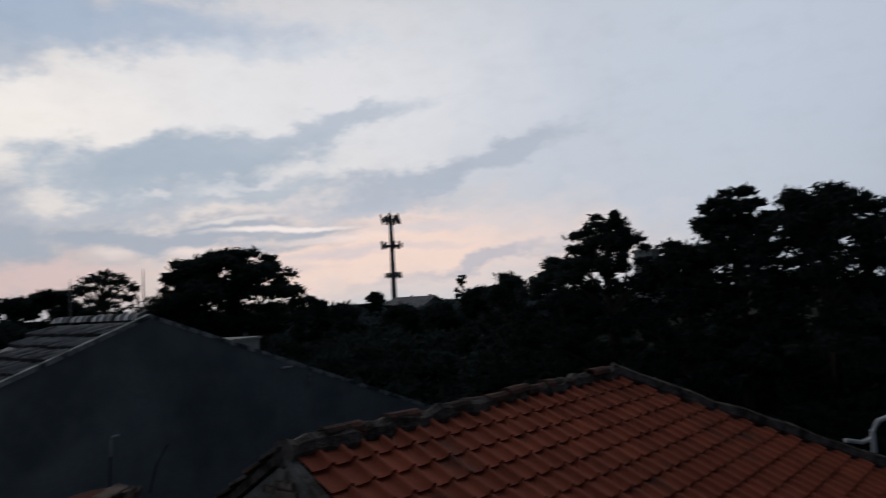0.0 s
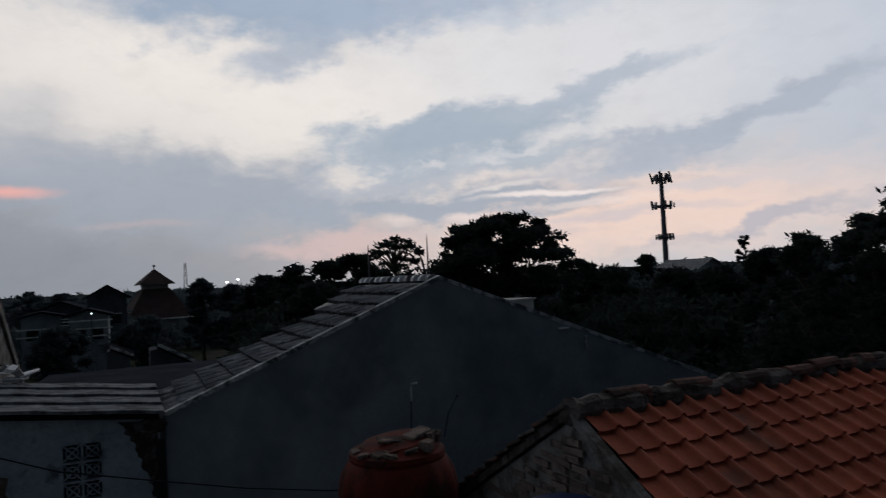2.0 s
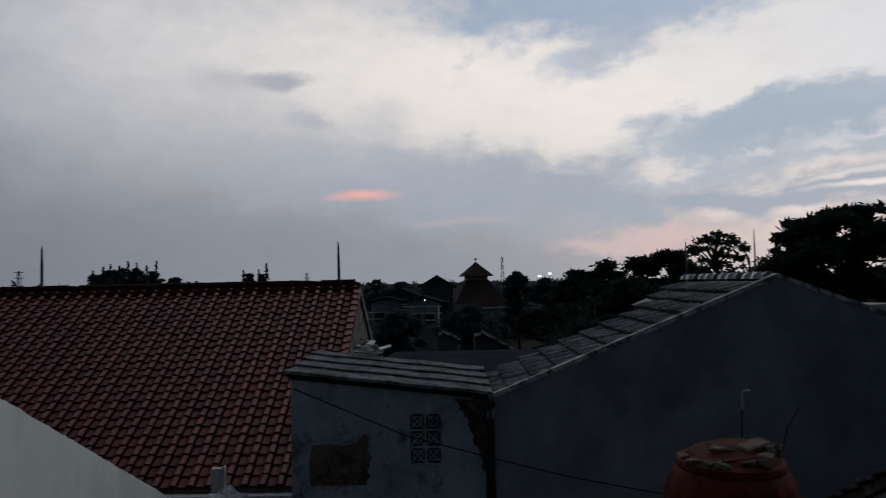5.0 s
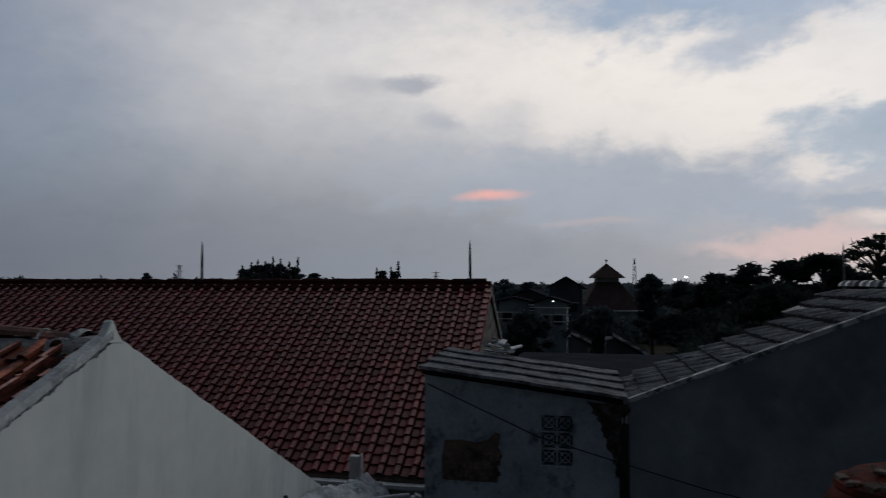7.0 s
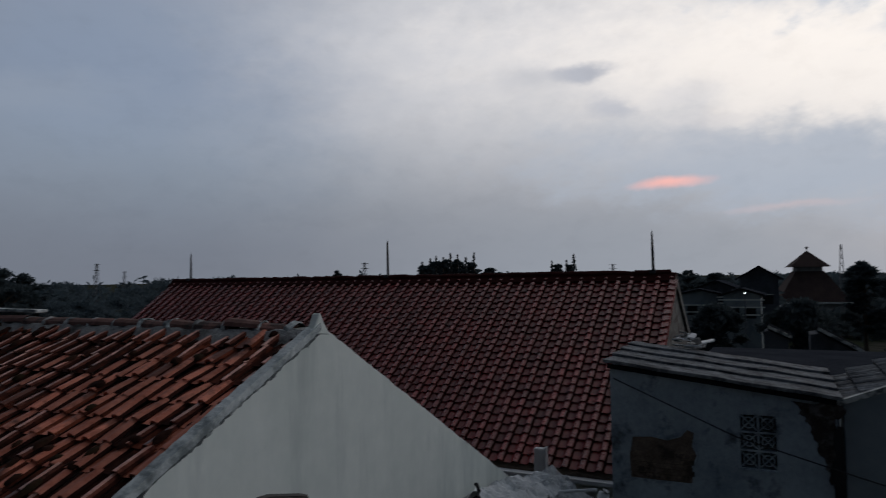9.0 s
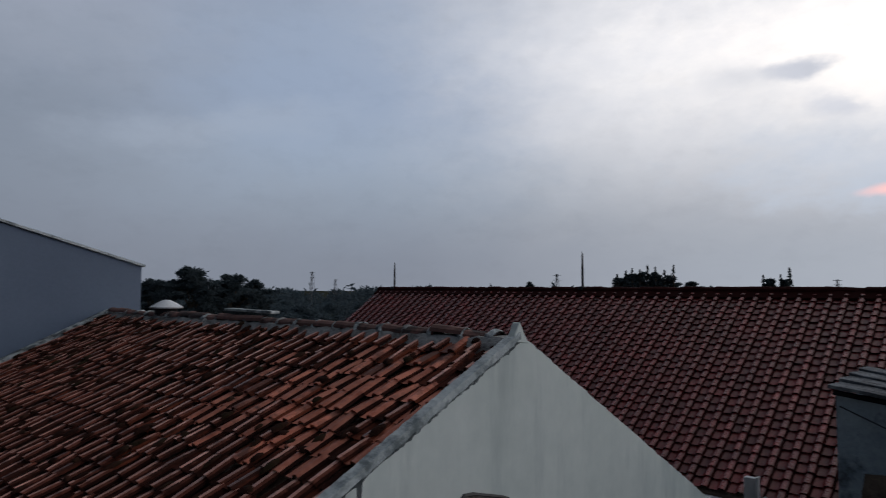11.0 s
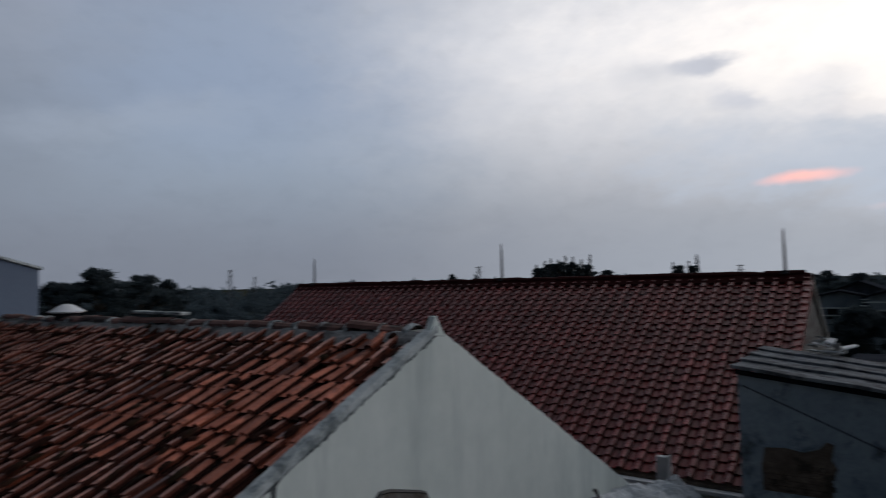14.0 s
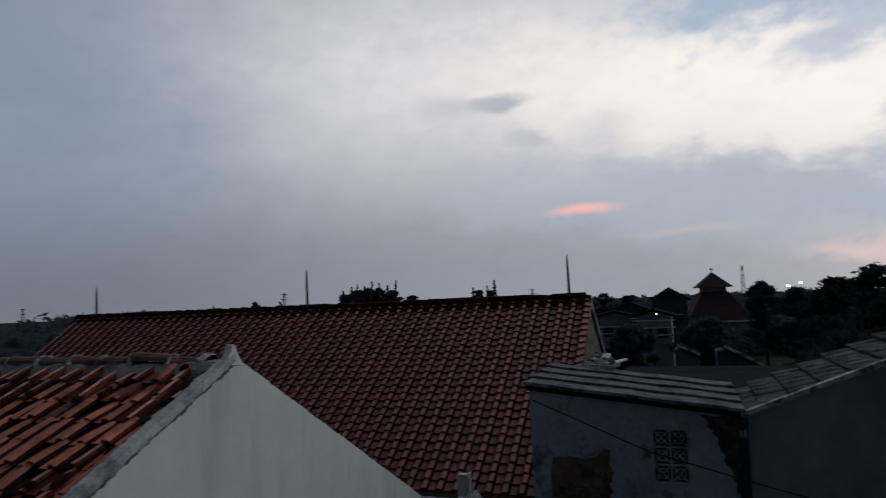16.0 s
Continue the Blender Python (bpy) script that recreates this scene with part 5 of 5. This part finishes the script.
lattice(33.3, 200, 1.4, 0.9)
lattice(12.6, 220, 0.95, 0.8)
lattice(53.8, 190, 1.5, 0.8, label="far thin lattice mast")
lattice(51.9, 190, 0.9, 0.6, label="far thin lattice mast")
lattice(-3.75, 120, 2.0, 0.5, False, "distant thin lattice radio mast")
for az, d, z in ((-18.2, 30, 7.35), (-23.2, 31, 7.75)):
    x, y = bearing(az, d)
    m = thing("antenna_mast", "thin steel aerial mast above the trees", "mast", "masts", pose(x, y, 0))
    part("pole", Shape().tube([(0, 0, 0), (0, 0, z * 0.8), (0, 0, z)], [0.05, 0.04, 0.02], 6), METAL, m)
    part("spike", Shape().tube([(0, 0, z), (0, 0, z + 0.2)], [0.02, 0.005], 5), METAL, m)


# ---- small things ----
def water_tank():
    t = thing("water_tank", "rust-orange plastic water tank with ribbed shoulder", "water tank", at=pose(1.98, 5.75, -0.12))
    wave = lambda i, a: 0.012 * math.sin(a * 14) if 6 <= i <= 8 else 0
    part("body", Shape().lathe([(0.50, 3.0), (0.52, 3.05), (0.52, 3.6), (0.535, 3.63), (0.535, 3.7), (0.52, 3.73), (0.52, 4.26), (0.51, 4.34), (0.485, 4.44), (0.44, 4.53), (0.41, 4.56)], 56, wave), TANK, t, smooth=True)
    part("rim", Shape().lathe([(0.42, 4.54), (0.43, 4.57), (0.42, 4.61), (0.37, 4.63)], 40), TANK, t)
    crumple = lambda i, a: (0.03 * noise.noise((math.cos(a) * 2, math.sin(a) * 2, i * 0.7)) if i else 0)
    part("lid", Shape().lathe([(0.385, 4.60), (0.37, 4.64), (0.30, 4.69), (0.20, 4.715), (0.09, 4.725), (0.02, 4.728)], 40, crumple), TANK, t, "buckled rusty lid", at=pose(0, 0, 4.64, 1, -7, 0) @ pose(0, 0, -4.64))
    part("stand", Shape().box((-0.6, -0.6, 0.12), (0.6, 0.6, 2.996)), CONCRETE, t, "concrete tank stand")


water_tank()
b1 = thing("brick_piece", "broken brick lying on the tank lid", "brick", at=pose(2.13, 5.62, 4.595, 8, -10, 20))
part("body", Shape().box((-0.12, -0.07, 0), (0.12, 0.07, 0.055)), BRICK, b1, bevel=0.008)
b2 = thing("brick_piece", "flat tile shard lying on the tank lid", "brick", at=pose(1.90, 5.65, 4.585, 6, 5, -12))
part("body", Shape().box((-0.13, -0.07, 0), (0.12, 0.07, 0.025)), DAMPBRICK, b2, bevel=0.006)

rng = random.Random(44)
for i in range(9):
    a, q = rng.uniform(math.pi * 0.95, math.pi * 2.05), rng.uniform(0.16, 0.36)
    cx, cy = 1.98 + q * math.cos(a), 5.75 + q * math.sin(a)
    w, d, z = rng.uniform(0.06, 0.11), rng.uniform(0.05, 0.07), rng.uniform(0.04, 0.085)
    ck = thing("brick_piece", "dark broken brick chunk heaped on the tank lid", "brick", "shards on the tank", pose(cx, cy, 4.52 + 0.05 * math.cos(a), rng.uniform(-6, 6), rng.uniform(-8, 8), rng.uniform(0, 180)))
    part("body", Shape().prism([(-w, -d, -0.02), (w * rng.uniform(0.7, 1), -d * 0.9, -0.02), (w, d * rng.uniform(0.3, 1), -0.02), (-w * rng.uniform(0.3, 0.9), d, -0.02)], (rng.uniform(-0.02, 0.02), 0, z + 0.02)), DAMPBRICK if i % 3 else TANK, ck, bevel=0.006)
for sx, sy, sz, rz_, w_ in ((1.72, 5.52, 4.50, 30, 0.06), (1.62, 5.62, 4.49, -20, 0.05), (1.98, 5.45, 4.52, 8, 0.07), (2.24, 5.74, 4.55, 60, 0.05), (1.60, 5.78, 4.49, 10, 0.04), (1.80, 5.42, 4.50, 75, 0.04)):
    b3 = thing("brick_piece", "broken clay shard lying on the tank lid", "brick", "shards on the tank", pose(sx, sy, sz, rz_ * 0.2, -8, rz_))
    part("body", Shape().prism([(-w_, -0.05, 0), (w_ * 0.8, -0.06, 0), (w_, 0.03, 0), (-w_ * 0.4, 0.07, 0)], (0.01, 0, 0.035)), BRICK if sx < 1.7 else DAMPBRICK, b3, bevel=0.005)
pn = thing("panel", "scuffed grey panel with black rim on a pole", "panel", at=pose(-2.6, 2.62, 0, 0, 0, 6))
ring = [(0, -0.24, 4.6), (0, 0.26, 4.6), (0, 0.26, 4.80), (0, 0.23, 4.845), (0, 0.18, 4.865), (0, -0.10, 4.945), (0, -0.18, 4.955), (0, -0.22, 4.93), (0, -0.24, 4.88)]
part("board", Shape().prism(ring, (0.03, 0, 0)), PLASTER, pn, "scuffed grey board")
part("rim", Shape().tube([(0.015, y, z + 0.006) for _, y, z in ring[2:]], 0.012, 6), BLACK, pn, "black rubber rim")
part("pole", Shape().tube([(0.015, 0, 0), (0.015, 0, 4.62)], 0.025, 6), METAL, pn)

dr = thing("drum", "blue plastic drum beside the brick gable", "drum", at=pose(2.28, 3.62, 0))
part("body", Shape().lathe([(0.25, 3.7), (0.27, 3.74), (0.28, 4.0), (0.29, 4.02), (0.29, 4.05), (0.28, 4.07), (0.28, 4.44), (0.26, 4.5), (0.22, 4.53), (0.05, 4.53)], 32), BLUE, dr, smooth=True)
part("ring", Shape().lathe([(0.26, 4.47), (0.285, 4.49), (0.285, 4.52), (0.25, 4.54)], 32), BLUE, dr)
part("stand", Shape().box((-0.3, -0.3, 0), (0.3, 0.3, 3.696)), CONCRETE, dr)

wp = thing("wall_pipe", "short white pipe elbow on the grey wall", "pipe")
part("pipe", Shape().tube([(3.08, 8.14, 4.42), (3.08, 8.14, 4.60), (3.09, 8.13, 4.635), (3.13, 8.12, 4.645), (3.16, 8.12, 4.64)], 0.014, 8), WHITE, wp, smooth=True)
part("drop_cable", Shape().tube([(3.08, 8.15, 4.43), (3.07, 8.16, 4.1), (3.09, 8.16, 3.6)], 0.008, 5), BLACK, wp)

cb = thing("cable", "thin black sagging cable along the walls", "cable")
part("wire", Shape().tube([(-2.2, 8.17, 4.75), (-1.59, 8.12, 4.50), (-0.86, 8.1, 4.19), (0.07, 8.1, 3.94), (0.99, 8.1, 3.70), (1.97, 8.1, 3.50), (3.2, 8.17, 3.3)], 0.008, 6), BLACK, cb)
cb2 = thing("cable", "thin dark cable hanging on the grey wall", "cable")
part("wire", Shape().tube([(3.75, 8.17, 4.42), (3.6, 8.16, 4.2), (3.52, 8.16, 3.9)], 0.008, 5), BLACK, cb2)

po = thing("post", "short weathered grey post standing against the eave", "post", at=pose(-3.49, 9.25, 0))
part("shaft", Shape().box((-0.085, -0.05, 0), (0.065, 0.05, 3.55)), PLASTIC, po, bevel=0.008)
part("edge_strip", Shape().box((0.068, -0.055, 2.4), (0.09, 0.05, 3.57)), PLASTIC, po)


def plastic_heap():
    t = thing("plastic_sheet", "crumpled grey plastic sheet draped over poles", "sheet", at=pose(-3.05, 8.2, 0))
    rng = np.random.default_rng(4)
    n = 34
    v = []
    for i in range(n + 1):
        for j in range(n + 1):
            x, y = -0.55 + 1.1 * i / n, -0.35 + 0.7 * j / n
            z = 3.58 - 0.62 * abs(x) ** 0.8 - 0.25 * abs(y) + 0.09 * noise.noise((x * 7, y * 7, 2)) + 0.05 * noise.noise((x * 19, y * 19, 5))
            v.append((x, y, z))
    f = [(i * (n + 1) + j, (i + 1) * (n + 1) + j, (i + 1) * (n + 1) + j + 1, i * (n + 1) + j + 1) for i in range(n) for j in range(n)]
    v2 = [(x, y, z - 0.02) for x, y, z in v]
    part("sheet", Shape().add(v + v2, f + [tuple(reversed([k + len(v) for k in q])) for q in f]), SHEET, t)
    part("prop", Shape().tube([(0, 0, 0), (0, 0, 3.55)], 0.03, 6), WOOD, t)


plastic_heap()


def tarp():
    t = thing("tarpaulin", "torn pale plastic sheet slumped along the white wall", "sheet", at=pose(-2.97, 6.75, 0))
    n, k = 44, 14
    v = []
    for i in range(n + 1):
        for j in range(k + 1):
            x, y = -0.28 + 0.6 * j / k, -0.75 + 1.5 * i / n
            z = 3.80 - 0.12 * y - 0.5 * (x / 0.6) ** 2 + 0.10 * noise.noise((x * 6, y * 5, 8)) + 0.06 * noise.noise((x * 17, y * 15, 3))
            v.append((x, y, z))
    w = k + 1
    f = [(i * w + j, i * w + j + 1, (i + 1) * w + j + 1, (i + 1) * w + j) for i in range(n) for j in range(k)]
    part("sheet", Shape().add(v + [(x, y, z - 0.015) for x, y, z in v], f + [tuple(reversed([q + len(v) for q in c])) for c in f]), SHEET, t)
    for y in (-0.5, 0.5):
        part("prop", Shape().tube([(0, y, 0), (0, y, 3.74 - 0.12 * y)], 0.025, 6), WOOD, t)


tarp()
bk = thing("bracket", "small black iron bracket beside the plastic sheet", "bracket", at=pose(-2.97, 5.82, 0))
part("post", Shape().box((-0.03, -0.05, 0), (0.03, 0.05, 3.93)), ROOFDARK, bk, bevel=0.006)
part("hook", Shape().tube([(0, 0.02, 3.93), (0, 0.08, 3.97), (0, 0.03, 4.04), (0, 0.0, 4.05)], 0.018, 6), BLACK, bk)
pp = thing("pipe", "white plastic pipe lying across the yard roof", "pipe")
part("pipe", Shape().tube([(-3.1, 8.0, 3.33), (-2.4, 8.05, 3.44)], 0.02, 8), PLASTIC, pp)
pe = thing("pipe", "thick white pipe end with rounded cap", "pipe")
part("pipe", Shape().tube([(-2.36, 8.02, 0.0), (-2.33, 7.98, 3.30), (-2.29, 7.97, 3.43), (-2.27, 7.97, 3.47)], [0.07, 0.07, 0.068, 0.04], 12), PLASTIC, pe, smooth=True)

mk = thing("wall_bracket", "small pale metal bracket on the grey gable", "bracket")
part("plate", Shape().box((5.40, 8.15, 5.145), (5.57, 8.195, 5.17), ), PLASTIC, mk, bevel=0.004)
mk2 = thing("wall_pipe", "short pale pipe stub on the grey gable", "pipe")
part("pipe", Shape().tube([(5.86, 8.16, 4.84), (5.86, 8.16, 5.03)], 0.022, 8), COPING, mk2)

ri = thing("roof_vent", "small white metal roof vent on the ridge", "roof vent", at=pose(-9.05, 3.95, 5.64))
part("cap", Shape().lathe([(0.20, 0.08), (0.21, 0.095), (0.12, 0.15), (0.05, 0.185), (0.01, 0.19)], 20), PLASTIC, ri)
part("neck", Shape().lathe([(0.14, 0), (0.14, 0.09)], 16), DARK, ri)
pl = thing("plank", "pale board lying along the roof ridge", "plank", at=pose(-7.0, 3.95, 5.72, 0, 1, 2))
part("board", Shape().box((-0.45, -0.06, 0), (0.45, 0.06, 0.03)), COPING, pl, bevel=0.005)

br = thing("roof_bracket", "white metal pipe bracket rising behind the hip", "bracket", at=pose(10.35, 2.1, 0))
part("frame", Shape().tube([(0, 0, 0), (0, 0, 3.97), (0.04, -0.07, 4.10), (0.13, -0.26, 4.19), (0.2, -0.6, 4.22)], 0.032, 8), PLASTIC, br)
part("arm", Shape().tube([(-0.16, 0.29, 3.85), (0, 0.13, 3.81), (0, 0, 3.88)], 0.03, 8), PLASTIC, br)
part("foot", Shape().tube([(0, -0.03, 3.62), (0.13, -0.4, 3.59)], 0.03, 8), PLASTIC, br)

db = thing("rubble", "white scraps of board heaped on the shed roof", "rubble")
rng = random.Random(11)
for i in range(14):
    a = rng.uniform(0.06, 0.15)
    part("scrap", Shape().prism([(-a, -0.05, 0), (a * 0.8, -0.04, 0), (a, 0.03, 0), (-a * 0.7, 0.06, 0)], (0.01, 0, 0.018)), (PLASTIC, COPING, CONCRETE)[i % 3], db, at=pose(-1.55 + rng.uniform(-0.26, 0.26) * (1.1 - i / 20), 10.05 + rng.uniform(-0.15, 0.15), 4.92 + 0.016 * i, rng.uniform(-20, 20), rng.uniform(-25, 25), rng.uniform(0, 180)))
